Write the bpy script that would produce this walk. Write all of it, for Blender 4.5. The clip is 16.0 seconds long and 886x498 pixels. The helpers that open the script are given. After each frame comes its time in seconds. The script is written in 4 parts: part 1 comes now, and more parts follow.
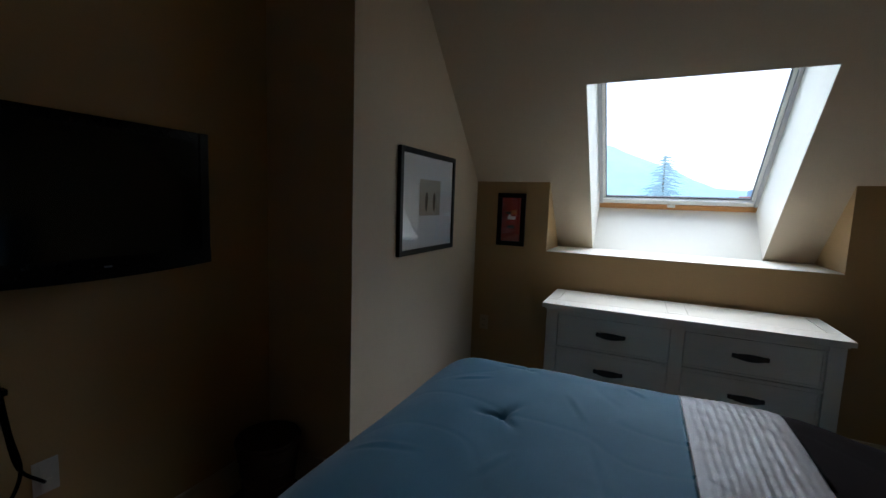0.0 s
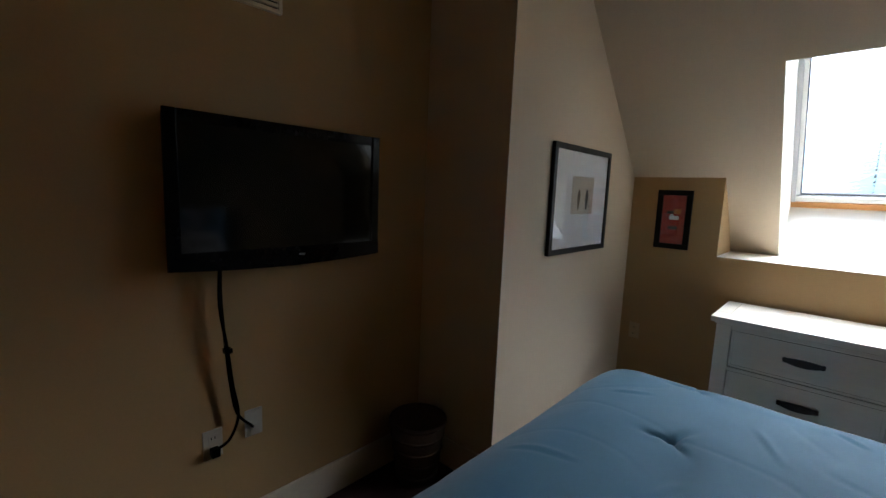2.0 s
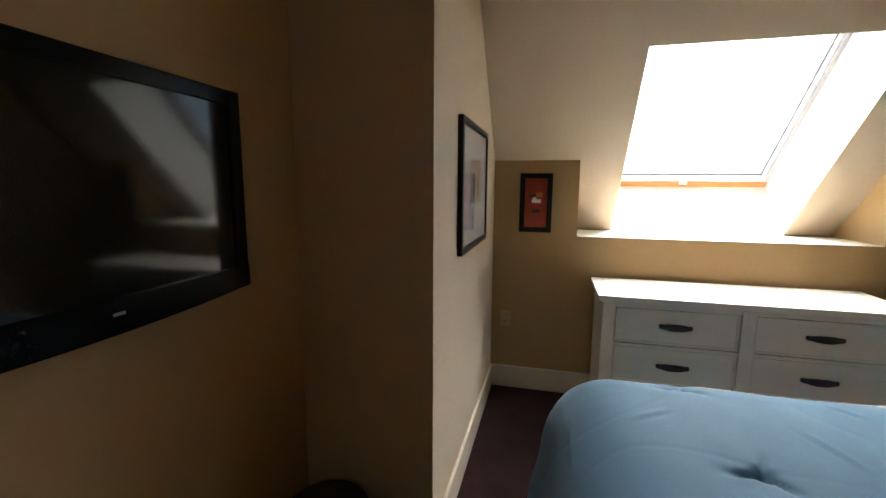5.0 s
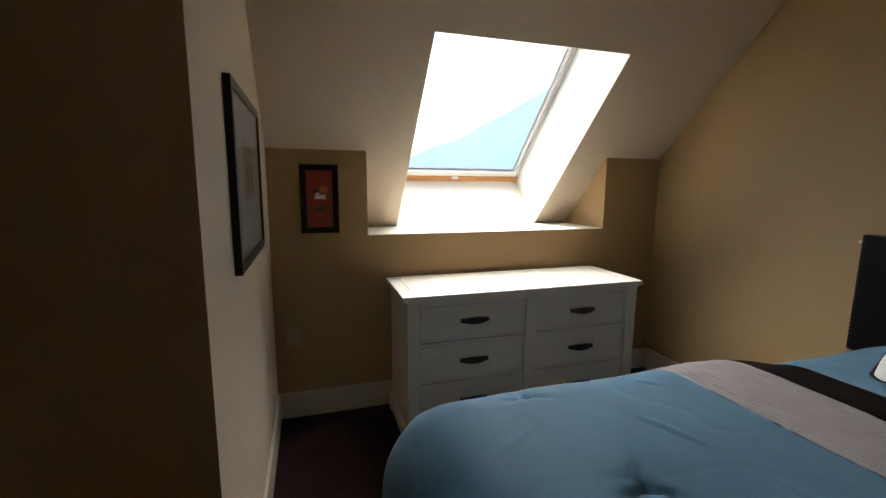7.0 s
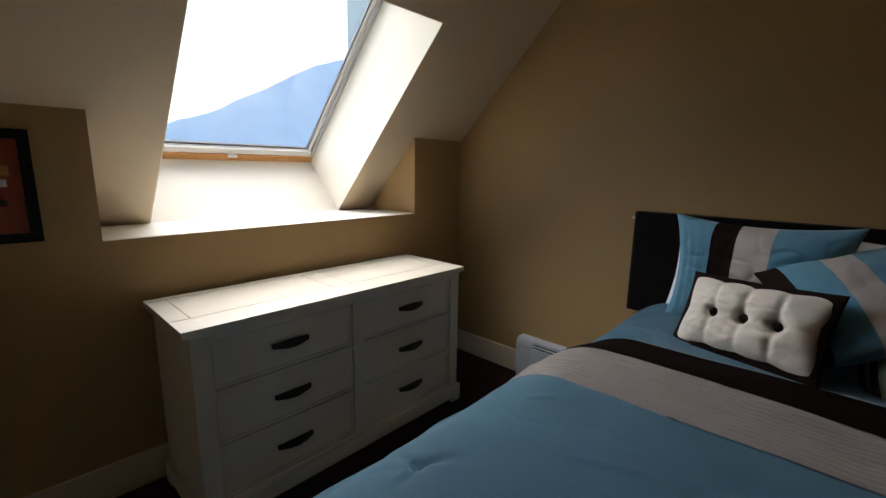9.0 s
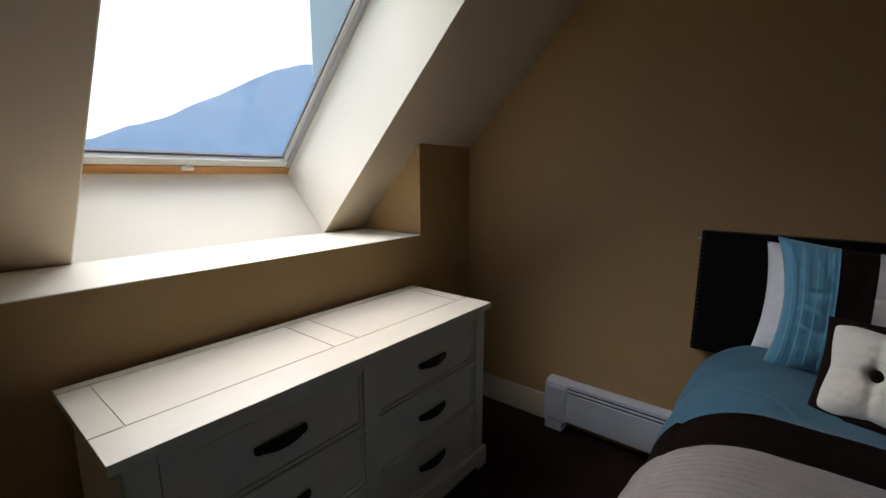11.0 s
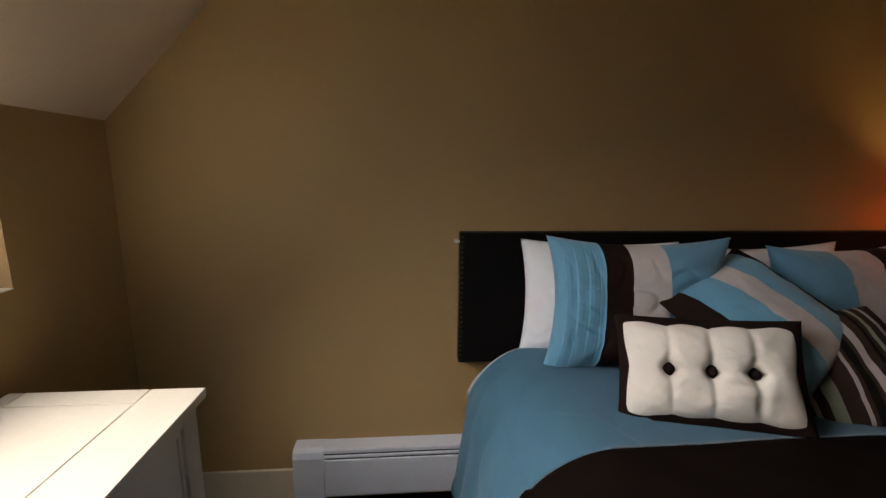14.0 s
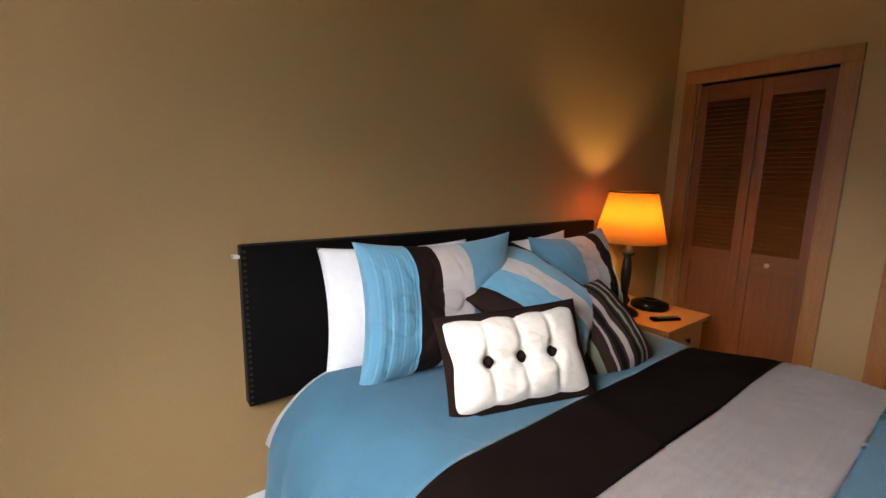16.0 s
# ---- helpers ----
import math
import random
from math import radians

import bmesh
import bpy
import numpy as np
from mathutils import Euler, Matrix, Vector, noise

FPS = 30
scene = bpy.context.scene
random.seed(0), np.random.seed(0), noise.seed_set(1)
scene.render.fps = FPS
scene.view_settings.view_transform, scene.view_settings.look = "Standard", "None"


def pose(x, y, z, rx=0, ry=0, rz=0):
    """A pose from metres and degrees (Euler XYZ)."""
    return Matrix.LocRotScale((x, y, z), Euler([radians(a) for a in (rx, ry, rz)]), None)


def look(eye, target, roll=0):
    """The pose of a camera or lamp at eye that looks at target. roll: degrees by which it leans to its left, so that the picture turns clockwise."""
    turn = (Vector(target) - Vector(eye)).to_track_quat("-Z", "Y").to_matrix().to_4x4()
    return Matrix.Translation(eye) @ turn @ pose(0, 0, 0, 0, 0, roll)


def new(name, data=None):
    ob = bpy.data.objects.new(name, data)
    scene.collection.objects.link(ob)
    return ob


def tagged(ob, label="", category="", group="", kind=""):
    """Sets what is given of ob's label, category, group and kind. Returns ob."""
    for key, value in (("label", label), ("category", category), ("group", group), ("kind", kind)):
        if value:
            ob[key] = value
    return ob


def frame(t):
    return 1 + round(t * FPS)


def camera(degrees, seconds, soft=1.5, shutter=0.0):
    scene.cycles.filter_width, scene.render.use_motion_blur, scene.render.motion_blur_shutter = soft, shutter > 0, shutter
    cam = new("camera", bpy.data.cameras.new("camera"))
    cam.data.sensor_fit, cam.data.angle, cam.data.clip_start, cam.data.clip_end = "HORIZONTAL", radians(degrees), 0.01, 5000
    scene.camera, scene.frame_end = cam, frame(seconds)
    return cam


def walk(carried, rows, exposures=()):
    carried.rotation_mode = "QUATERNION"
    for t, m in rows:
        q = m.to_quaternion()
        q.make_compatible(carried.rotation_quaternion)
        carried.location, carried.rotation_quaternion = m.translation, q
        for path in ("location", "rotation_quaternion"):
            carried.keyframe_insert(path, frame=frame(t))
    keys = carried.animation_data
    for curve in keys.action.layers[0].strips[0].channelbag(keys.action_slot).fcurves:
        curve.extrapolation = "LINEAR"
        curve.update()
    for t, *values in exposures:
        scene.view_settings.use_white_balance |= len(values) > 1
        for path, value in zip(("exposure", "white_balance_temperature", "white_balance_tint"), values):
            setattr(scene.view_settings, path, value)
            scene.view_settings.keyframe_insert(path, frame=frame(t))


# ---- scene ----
import itertools

cam = camera(92.0, 16.0)
PATH = [
    (0, (0.085, 0.062, 1.516), (-0.754, 1.865, 1.3), 2.0),
    (0.5, (0.064, 0.045, 1.523), (-0.949, 1.753, 1.29), 2.4),
    (1, (0.056, 0.026, 1.521), (-1.103, 1.641, 1.302), 2.2),
    (1.5, (0.064, 0.015, 1.521), (-1.255, 1.497, 1.268), 2.2),
    (2, (0.011, 0.022, 1.527), (-1.335, 1.478, 1.265), 2.3),
    (2.5, (-0.106, 0.059, 1.524), (-1.372, 1.592, 1.302), 2.3),
    (3, (-0.251, 0.087, 1.515), (-1.468, 1.655, 1.274), 0.4),
    (4.25, (-0.610, 0.115, 1.516), (-1.41, 1.925, 1.243), 0.5),
    (5.5, (-0.827, 0.35, 1.516), (-1.029, 2.316, 1.207), 0.7),
    (6, (-0.891, 0.398, 1.516), (-0.755, 2.367, 1.191), 1.9),
    (6.5, (-0.909, 0.492, 1.502), (-0.542, 2.43, 1.171), 2.0),
    (7, (-0.916, 0.633, 1.499), (-0.328, 2.521, 1.197), 0.4),
    (7.5, (-0.894, 0.751, 1.495), (-0.054, 2.536, 1.169), 0.8),
    (8, (-0.879, 0.835, 1.497), (0.137, 2.514, 1.115), 2.0),
    (8.5, (-0.871, 0.987, 1.502), (0.36, 2.52, 1.134), 1.4),
    (9, (-0.88, 1.128, 1.492), (0.555, 2.47, 1.121), 0.9),
    (10.25, (-0.790, 1.500, 1.512), (0.740, 2.760, 1.160), 0.3),
    (11.5, (-0.566, 1.856, 1.53), (1.049, 2.987, 1.195), -0.3),
    (12, (-0.488, 2.017, 1.529), (1.286, 2.873, 1.179), -1.2),
    (12.5, (-0.424, 2.08, 1.516), (1.448, 2.679, 1.144), -1.0),
    (13, (-0.334, 2.13, 1.51), (1.596, 2.489, 1.129), 0.1),
    (13.5, (-0.208, 2.177, 1.523), (1.761, 2.27, 1.186), 0.6),
    (14, (-0.109, 2.201, 1.529), (1.85, 2.036, 1.16), 0.6),
    (14.5, (-0.038, 2.212, 1.511), (1.877, 1.805, 1.104), 1.3),
    (15, (0.06, 2.258, 1.514), (1.897, 1.573, 1.123), 0.7),
    (15.5, (0.118, 2.294, 1.514), (1.847, 1.347, 1.173), 0.5),
    (16, (0.114, 2.295, 1.509), (1.682, 1.099, 1.179), 1.2),
]
EXPOSURES = [(0, 1.0, 5150, 5), (1.0, 1.1, 5150, 6), (1.5, 1.5, 5300, 7), (2.0, 2.15, 5400, 8), (2.5, 2.85, 5650, 8), (3.0, 3.1, 5850, 9), (5.5, 2.85, 6100, 10), (6.5, 2.3, 6100, 10), (7.5, 1.75, 6050, 10), (9.0, 1.3, 6150, 10), (11.5, 0.75, 5950, 10), (12.5, 0.58, 6050, 10), (13.5, 1.35, 6450, 12), (14.5, 2.0, 6700, 14), (16, 2.95, 6250, 13)]
walk(cam, [(t, look(eye, target, roll)) for t, eye, target, roll in PATH], EXPOSURES)

# ---- light ----
SUN_EL, SUN_AZ = 51.0, 0.0
world = bpy.data.worlds.new("overcast_sky")
scene.world = world
world.use_nodes = True
wn = world.node_tree.nodes
sky = wn.new("ShaderNodeTexSky")
sky.sky_type, sky.sun_disc = "NISHITA", False
sky.sun_elevation, sky.sun_rotation = radians(SUN_EL), radians(SUN_AZ)
sky.air_density, sky.dust_density = 1.0, 3.0
wn["Background"].inputs["Strength"].default_value = 0.15
world.node_tree.links.new(sky.outputs["Color"], wn["Background"].inputs["Color"])
sun = new("sun", bpy.data.lights.new("sun", "SUN"))
sun.data.energy, sun.data.angle, sun.data.color = 5.0, radians(85), (1.0, 0.95, 0.88)
sa, se = radians(SUN_AZ), radians(SUN_EL)
sun.matrix_world = look((0, 0, 30), (-math.sin(sa) * math.cos(se), -math.cos(sa) * math.cos(se), 30 - math.sin(se)))


# ---- materials ----
def material(name, colour, rough=0.6, metal=0.0, vary=0.08, scale=6.0, grain=90.0, bump=0.15, stretch=(1, 1, 1), sheen=0.0, dist=0.002, coat=0.0, piece=0.0, spec=0.5, wrinkle=0.0):
    """A surface with large soft variation, fine grain and relief, in object space."""
    m = bpy.data.materials.new(name)
    m.use_nodes = True
    n, l = m.node_tree.nodes, m.node_tree.links
    b = n["Principled BSDF"]
    co = n.new("ShaderNodeTexCoord")
    mp = n.new("ShaderNodeMapping")
    mp.inputs["Scale"].default_value = stretch
    l.new(co.outputs["Object"], mp.inputs["Vector"])
    big, fine = n.new("ShaderNodeTexNoise"), n.new("ShaderNodeTexNoise")
    big.inputs["Scale"].default_value, big.inputs["Detail"].default_value = scale, 4
    fine.inputs["Scale"].default_value, fine.inputs["Detail"].default_value = grain, 3
    l.new(mp.outputs["Vector"], big.inputs["Vector"])
    l.new(mp.outputs["Vector"], fine.inputs["Vector"])
    mix = n.new("ShaderNodeMath")
    mix.operation = "ADD"
    l.new(big.outputs["Fac"], mix.inputs[0])
    l.new(fine.outputs["Fac"], mix.inputs[1])
    last = mix.outputs[0]
    if piece:
        info = n.new("ShaderNodeObjectInfo")
        ad = n.new("ShaderNodeMath")
        ad.operation = "MULTIPLY_ADD"
        ad.inputs[1].default_value = piece
        l.new(info.outputs["Random"], ad.inputs[0])
        l.new(last, ad.inputs[2])
        last = ad.outputs[0]
    ramp = n.new("ShaderNodeValToRGB")
    lo, hi = [max(0.0, c * (1 - 2.2 * vary)) for c in colour], [min(1.0, c * (1 + 2.2 * vary)) for c in colour]
    ramp.color_ramp.elements[0].position, ramp.color_ramp.elements[0].color = 0.3, (*lo, 1)
    ramp.color_ramp.elements[1].position, ramp.color_ramp.elements[1].color = 0.75, (*hi, 1)
    half = n.new("ShaderNodeMath")
    half.operation, half.inputs[1].default_value = "MULTIPLY", 0.5
    l.new(last, half.inputs[0])
    l.new(half.outputs[0], ramp.inputs["Fac"])
    l.new(ramp.outputs["Color"], b.inputs["Base Color"])
    b.inputs["Roughness"].default_value, b.inputs["Metallic"].default_value = rough, metal
    b.inputs["Specular IOR Level"].default_value = spec
    b.inputs["Sheen Weight"].default_value, b.inputs["Coat Weight"].default_value = sheen, coat
    if bump:
        bp = n.new("ShaderNodeBump")
        bp.inputs["Strength"].default_value, bp.inputs["Distance"].default_value = bump, dist
        l.new(fine.outputs["Fac"], bp.inputs["Height"])
        l.new(bp.outputs["Normal"], b.inputs["Normal"])
    if wrinkle:
        wr, bw = n.new("ShaderNodeTexNoise"), n.new("ShaderNodeBump")
        wr.noise_type = "RIDGED_MULTIFRACTAL"
        wr.inputs["Scale"].default_value, wr.inputs["Detail"].default_value, wr.inputs["Distortion"].default_value = 5.0, 4, 1.2
        bw.inputs["Strength"].default_value, bw.inputs["Distance"].default_value = wrinkle, 0.006
        l.new(mp.outputs["Vector"], wr.inputs["Vector"])
        l.new(wr.outputs["Fac"], bw.inputs["Height"])
        l.new(bp.outputs["Normal"], bw.inputs["Normal"])
        l.new(bw.outputs["Normal"], b.inputs["Normal"])
    return m


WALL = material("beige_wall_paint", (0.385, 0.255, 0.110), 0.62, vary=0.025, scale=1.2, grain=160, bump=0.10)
# ceiling tone; on the west wall it paints daylight over the beige
CEIL = material("pale_ceiling_daylit_wall_paint", (0.58, 0.48, 0.34), 0.65, vary=0.025, scale=1.2, grain=160, bump=0.10)
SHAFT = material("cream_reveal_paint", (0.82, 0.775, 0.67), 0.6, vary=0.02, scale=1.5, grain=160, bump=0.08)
TRIM = material("cream_trim_paint", (0.66, 0.58, 0.44), 0.4, vary=0.03, scale=3, grain=70, bump=0.04)
CARPET = material("brown_carpet", (0.042, 0.022, 0.021), 1.0, vary=0.22, scale=5, grain=260, bump=1.0, dist=0.008, spec=0.1)
CREAM = material("cream_painted_wood", (0.71, 0.655, 0.55), 0.42, vary=0.02, scale=5, grain=50, bump=0.06, stretch=(0.25, 2, 2))
BRONZE = material("dark_bronze", (0.035, 0.028, 0.024), 0.42, metal=0.75, vary=0.2, scale=20, bump=0.05)
BLACKWOOD = material("black_frame_wood", (0.006, 0.005, 0.005), 0.35, spec=0.25, vary=0.2, scale=9, bump=0.05)
LEATHER = material("black_leather", (0.006, 0.005, 0.005), 0.5, spec=0.12, vary=0.2, scale=14, grain=220, bump=0.35)
PLASTIC = material("black_plastic", (0.0022, 0.0022, 0.0028), 0.22, spec=0.08, vary=0.1, bump=0.0)
SCREEN = material("dark_screen", (0.003, 0.003, 0.004), 0.08, spec=0.22, vary=0.05, bump=0.0)
WHITEP = material("white_plastic", (0.75, 0.74, 0.70), 0.4, vary=0.03, bump=0.02)
PLATE = material("ivory_plastic", (0.48, 0.45, 0.38), 0.4, vary=0.03, bump=0.02)
BEIGEP = material("beige_plastic", (0.44, 0.34, 0.20), 0.4, vary=0.03, bump=0.02)
HEATER = material("white_enamel", (0.66, 0.69, 0.76), 0.35, vary=0.03, scale=4, bump=0.02)
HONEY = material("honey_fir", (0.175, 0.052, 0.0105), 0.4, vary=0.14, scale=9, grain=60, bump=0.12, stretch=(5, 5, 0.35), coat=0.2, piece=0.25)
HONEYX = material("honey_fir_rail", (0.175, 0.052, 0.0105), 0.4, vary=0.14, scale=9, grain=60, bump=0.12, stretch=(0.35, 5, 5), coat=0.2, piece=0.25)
CASING = material("oak_casing", (0.30, 0.125, 0.031), 0.42, vary=0.12, scale=8, grain=60, bump=0.12, stretch=(4, 4, 0.4), coat=0.2, piece=0.15)
PINE = material("window_pine", (0.52, 0.24, 0.07), 0.4, vary=0.12, scale=8, grain=60, bump=0.1, stretch=(0.4, 5, 5), coat=0.3)
ALU = material("grey_window_frame", (0.45, 0.45, 0.47), 0.4, vary=0.04, bump=0.02)
GREYALU = material("dark_grey_gasket", (0.14, 0.14, 0.15), 0.5, vary=0.05, bump=0.02)
BLUE = material("teal_blue_cotton", (0.098, 0.268, 0.395), 0.75, vary=0.05, scale=7, grain=420, bump=0.25, sheen=0.25, dist=0.001, wrinkle=0.22)
GREY = material("silver_grey_satin", (0.46, 0.42, 0.405), 0.45, vary=0.07, scale=9, grain=300, bump=0.3, sheen=0.3, dist=0.001, wrinkle=0.35)
BROWN = material("dark_brown_cotton", (0.013, 0.007, 0.0055), 0.95, vary=0.15, scale=8, grain=420, bump=0.3, spec=0.12, dist=0.001)
COCOA = material("cocoa_brown_stripe", (0.030, 0.017, 0.012), 0.9, vary=0.12, grain=400, bump=0.25, spec=0.15)
LINEN = material("white_cotton", (0.74, 0.75, 0.78), 0.8, vary=0.03, scale=7, grain=420, bump=0.2, dist=0.001, wrinkle=0.25)
IVORY = material("ivory_microsuede", (0.66, 0.62, 0.56), 0.85, vary=0.04, scale=9, grain=380, bump=0.25, sheen=0.3, dist=0.001)
SAGE = material("sage_green_stripe", (0.17, 0.19, 0.13), 0.8, vary=0.06, grain=400, bump=0.2)
MAUVE = material("mauve_grey_stripe", (0.30, 0.25, 0.24), 0.8, vary=0.06, grain=400, bump=0.2)
DARK = material("near_black_stripe", (0.006, 0.005, 0.005), 0.9, spec=0.1, vary=0.1, grain=400, bump=0.2)
PAPER = material("white_mat_board", (0.74, 0.76, 0.80), 0.8, vary=0.01, bump=0.02)
PRINT = material("beige_print", (0.50, 0.46, 0.39), 0.8, vary=0.06, scale=12, bump=0.0)
INK = material("dark_ink", (0.05, 0.04, 0.035), 0.8, vary=0.2, bump=0.0)
RED = material("red_print", (0.36, 0.028, 0.014), 0.7, vary=0.2, scale=22, bump=0.0)
ORANGE = material("orange_print", (0.55, 0.20, 0.04), 0.7, vary=0.15, scale=22, bump=0.0)
WICKER = material("dark_wicker", (0.05, 0.024, 0.011), 0.7, vary=0.25, scale=30, bump=0.4)
PINETOP = material("orange_pine_table", (0.42, 0.17, 0.045), 0.35, vary=0.12, scale=6, grain=50, bump=0.08, stretch=(4, 0.4, 4), coat=0.3)
BRASS = material("brass", (0.7, 0.5, 0.2), 0.3, metal=1.0, vary=0.05, bump=0.0)
BARK = material("bark", (0.09, 0.06, 0.04), 0.9, vary=0.2, bump=0.3)
GRASS = material("meadow", (0.08, 0.11, 0.04), 0.95, vary=0.25, scale=0.05, grain=1.0, bump=0.0)
SHINGLE = material("red_roofing", (0.30, 0.07, 0.05), 0.8, vary=0.1, bump=0.2)
SIDING = material("pale_siding", (0.74, 0.78, 0.83), 0.7, vary=0.03, bump=0.05)


def pane_material(name, gloss):
    m = bpy.data.materials.new(name)
    m.use_nodes = True
    n, l = m.node_tree.nodes, m.node_tree.links
    mix, tr, gl, fr = n.new("ShaderNodeMixShader"), n.new("ShaderNodeBsdfTransparent"), n.new("ShaderNodeBsdfGlossy"), n.new("ShaderNodeLayerWeight")
    po, ma = n.new("ShaderNodeMath"), n.new("ShaderNodeMath")
    gl.inputs["Roughness"].default_value, fr.inputs["Blend"].default_value = gloss, 0.5
    po.operation, po.inputs[1].default_value = "POWER", 5.0
    ma.operation, ma.inputs[1].default_value, ma.inputs[2].default_value = "MULTIPLY_ADD", 0.9, 0.07
    l.new(fr.outputs["Facing"], po.inputs[0])
    l.new(po.outputs[0], ma.inputs[0])
    l.new(ma.outputs[0], mix.inputs[0])
    l.new(tr.outputs[0], mix.inputs[1])
    l.new(gl.outputs[0], mix.inputs[2])
    l.new(mix.outputs[0], n["Material Output"].inputs["Surface"])
    return m


GLASS = pane_material("clear_glass", 0.0)


def shade_material():
    m = bpy.data.materials.new("orange_lamp_fabric")
    m.use_nodes = True
    n, l = m.node_tree.nodes, m.node_tree.links
    mix, tr, di = n.new("ShaderNodeMixShader"), n.new("ShaderNodeBsdfTranslucent"), n.new("ShaderNodeBsdfDiffuse")
    no, rp = n.new("ShaderNodeTexNoise"), n.new("ShaderNodeValToRGB")
    no.inputs["Scale"].default_value = 60
    rp.color_ramp.elements[0].color, rp.color_ramp.elements[1].color = (0.62, 0.32, 0.06, 1), (0.74, 0.40, 0.085, 1)
    l.new(no.outputs["Fac"], rp.inputs["Fac"])
    l.new(rp.outputs["Color"], tr.inputs["Color"])
    l.new(rp.outputs["Color"], di.inputs["Color"])
    mix.inputs[0].default_value = 0.65
    l.new(di.outputs[0], mix.inputs[1])
    l.new(tr.outputs[0], mix.inputs[2])
    l.new(mix.outputs[0], n["Material Output"].inputs["Surface"])
    return m


SHADE = shade_material()


def haze_glow_material(name, low, high, strength):
    """A glowing colour for far hills and trees, with the bright haze painted in."""
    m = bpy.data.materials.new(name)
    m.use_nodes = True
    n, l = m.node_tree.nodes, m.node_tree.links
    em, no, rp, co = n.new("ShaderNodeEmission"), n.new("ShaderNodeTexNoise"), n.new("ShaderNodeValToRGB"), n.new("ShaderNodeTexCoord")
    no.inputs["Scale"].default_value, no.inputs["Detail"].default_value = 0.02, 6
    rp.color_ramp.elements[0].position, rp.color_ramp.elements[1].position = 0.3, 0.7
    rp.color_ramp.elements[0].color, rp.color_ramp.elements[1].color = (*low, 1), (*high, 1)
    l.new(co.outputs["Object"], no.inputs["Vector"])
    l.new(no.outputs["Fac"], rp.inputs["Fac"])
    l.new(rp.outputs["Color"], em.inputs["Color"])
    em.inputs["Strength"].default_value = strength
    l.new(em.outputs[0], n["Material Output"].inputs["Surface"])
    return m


# bright haze painted into hills and conifer as self-glow
HAZE = haze_glow_material("pale_hills_haze_glow", (0.40, 0.60, 0.72), (0.46, 0.66, 0.78), 1.0)
NEAR_HAZE = haze_glow_material("blue_mountain_haze_glow", (0.13, 0.205, 0.32), (0.17, 0.26, 0.38), 1.1)
NEEDLES_GLOW = haze_glow_material("conifer_needles_haze_glow", (0.19, 0.29, 0.34), (0.27, 0.38, 0.43), 1.0)


# ---- building blocks ----
def box(bm, x0, x1, y0, y1, z0, z1):
    r = bmesh.ops.create_cube(bm, size=1, matrix=Matrix.Translation(((x0 + x1) / 2, (y0 + y1) / 2, (z0 + z1) / 2)) @ Matrix.Diagonal((abs(x1 - x0), abs(y1 - y0), abs(z1 - z0), 1)))
    return r["verts"]


def boxes(*sizes, bevel=0.0):
    bm = bmesh.new()
    for s in sizes:
        box(bm, *s)
    if bevel:
        bmesh.ops.bevel(bm, geom=bm.edges[:], offset=bevel, segments=2, affect="EDGES", profile=0.6)
    return bm


def prism(points, x0, x1):
    """A slab with the outline points (y, z) from x0 to x1."""
    bm = bmesh.new()
    a = [bm.verts.new((x0, y, z)) for y, z in points]
    b = [bm.verts.new((x1, y, z)) for y, z in points]
    bm.faces.new(a), bm.faces.new(b[::-1])
    for i in range(len(a)):
        j = (i + 1) % len(a)
        bm.faces.new((a[i], b[i], b[j], a[j]))
    bmesh.ops.recalc_face_normals(bm, faces=bm.faces[:])
    return bm


def lathe(profile, segments=32, x=0, y=0):
    """A turned body from (radius, z) pairs."""
    bm = bmesh.new()
    rings = [[bm.verts.new((x + r * math.cos(2 * math.pi * i / segments), y + r * math.sin(2 * math.pi * i / segments), z)) for i in range(segments)] for r, z in profile]
    for p, q in zip(rings, rings[1:]):
        for i in range(segments):
            j = (i + 1) % segments
            bm.faces.new((p[i], p[j], q[j], q[i]))
    closed = profile[0] == profile[-1]
    if profile[0][0] > 1e-4 and not closed:
        bm.faces.new(rings[0][::-1])
    if profile[-1][0] > 1e-4 and not closed:
        bm.faces.new(rings[-1])
    bmesh.ops.remove_doubles(bm, verts=bm.verts[:], dist=1e-6)
    bmesh.ops.recalc_face_normals(bm, faces=bm.faces[:])
    return bm


def tube(points, radius, segments=8):
    """A round cord along a smooth line through points."""
    fine = []
    pts = [Vector(p) for p in points]
    ext = [2 * pts[0] - pts[1], *pts, 2 * pts[-1] - pts[-2]]
    for i in range(1, len(ext) - 2):
        p0, p1, p2, p3 = ext[i - 1:i + 3]
        for k in range(6):
            t = k / 6
            fine.append(0.5 * (2 * p1 + (p2 - p0) * t + (2 * p0 - 5 * p1 + 4 * p2 - p3) * t * t + (3 * p1 - p0 - 3 * p2 + p3) * t ** 3))
    fine.append(pts[-1])
    bm = bmesh.new()
    rings = []
    for i, p in enumerate(fine):
        d = (fine[min(i + 1, len(fine) - 1)] - fine[max(i - 1, 0)]).normalized()
        side = d.cross(Vector((0.3, 1, 0.2))).normalized()
        up = d.cross(side)
        rings.append([bm.verts.new(p + radius * (math.cos(2 * math.pi * k / segments) * side + math.sin(2 * math.pi * k / segments) * up)) for k in range(segments)])
    for p, q in zip(rings, rings[1:]):
        for k in range(segments):
            j = (k + 1) % segments
            bm.faces.new((p[k], p[j], q[j], q[k]))
    bm.faces.new(rings[0]), bm.faces.new(rings[-1][::-1])
    bmesh.ops.recalc_face_normals(bm, faces=bm.faces[:])
    return bm


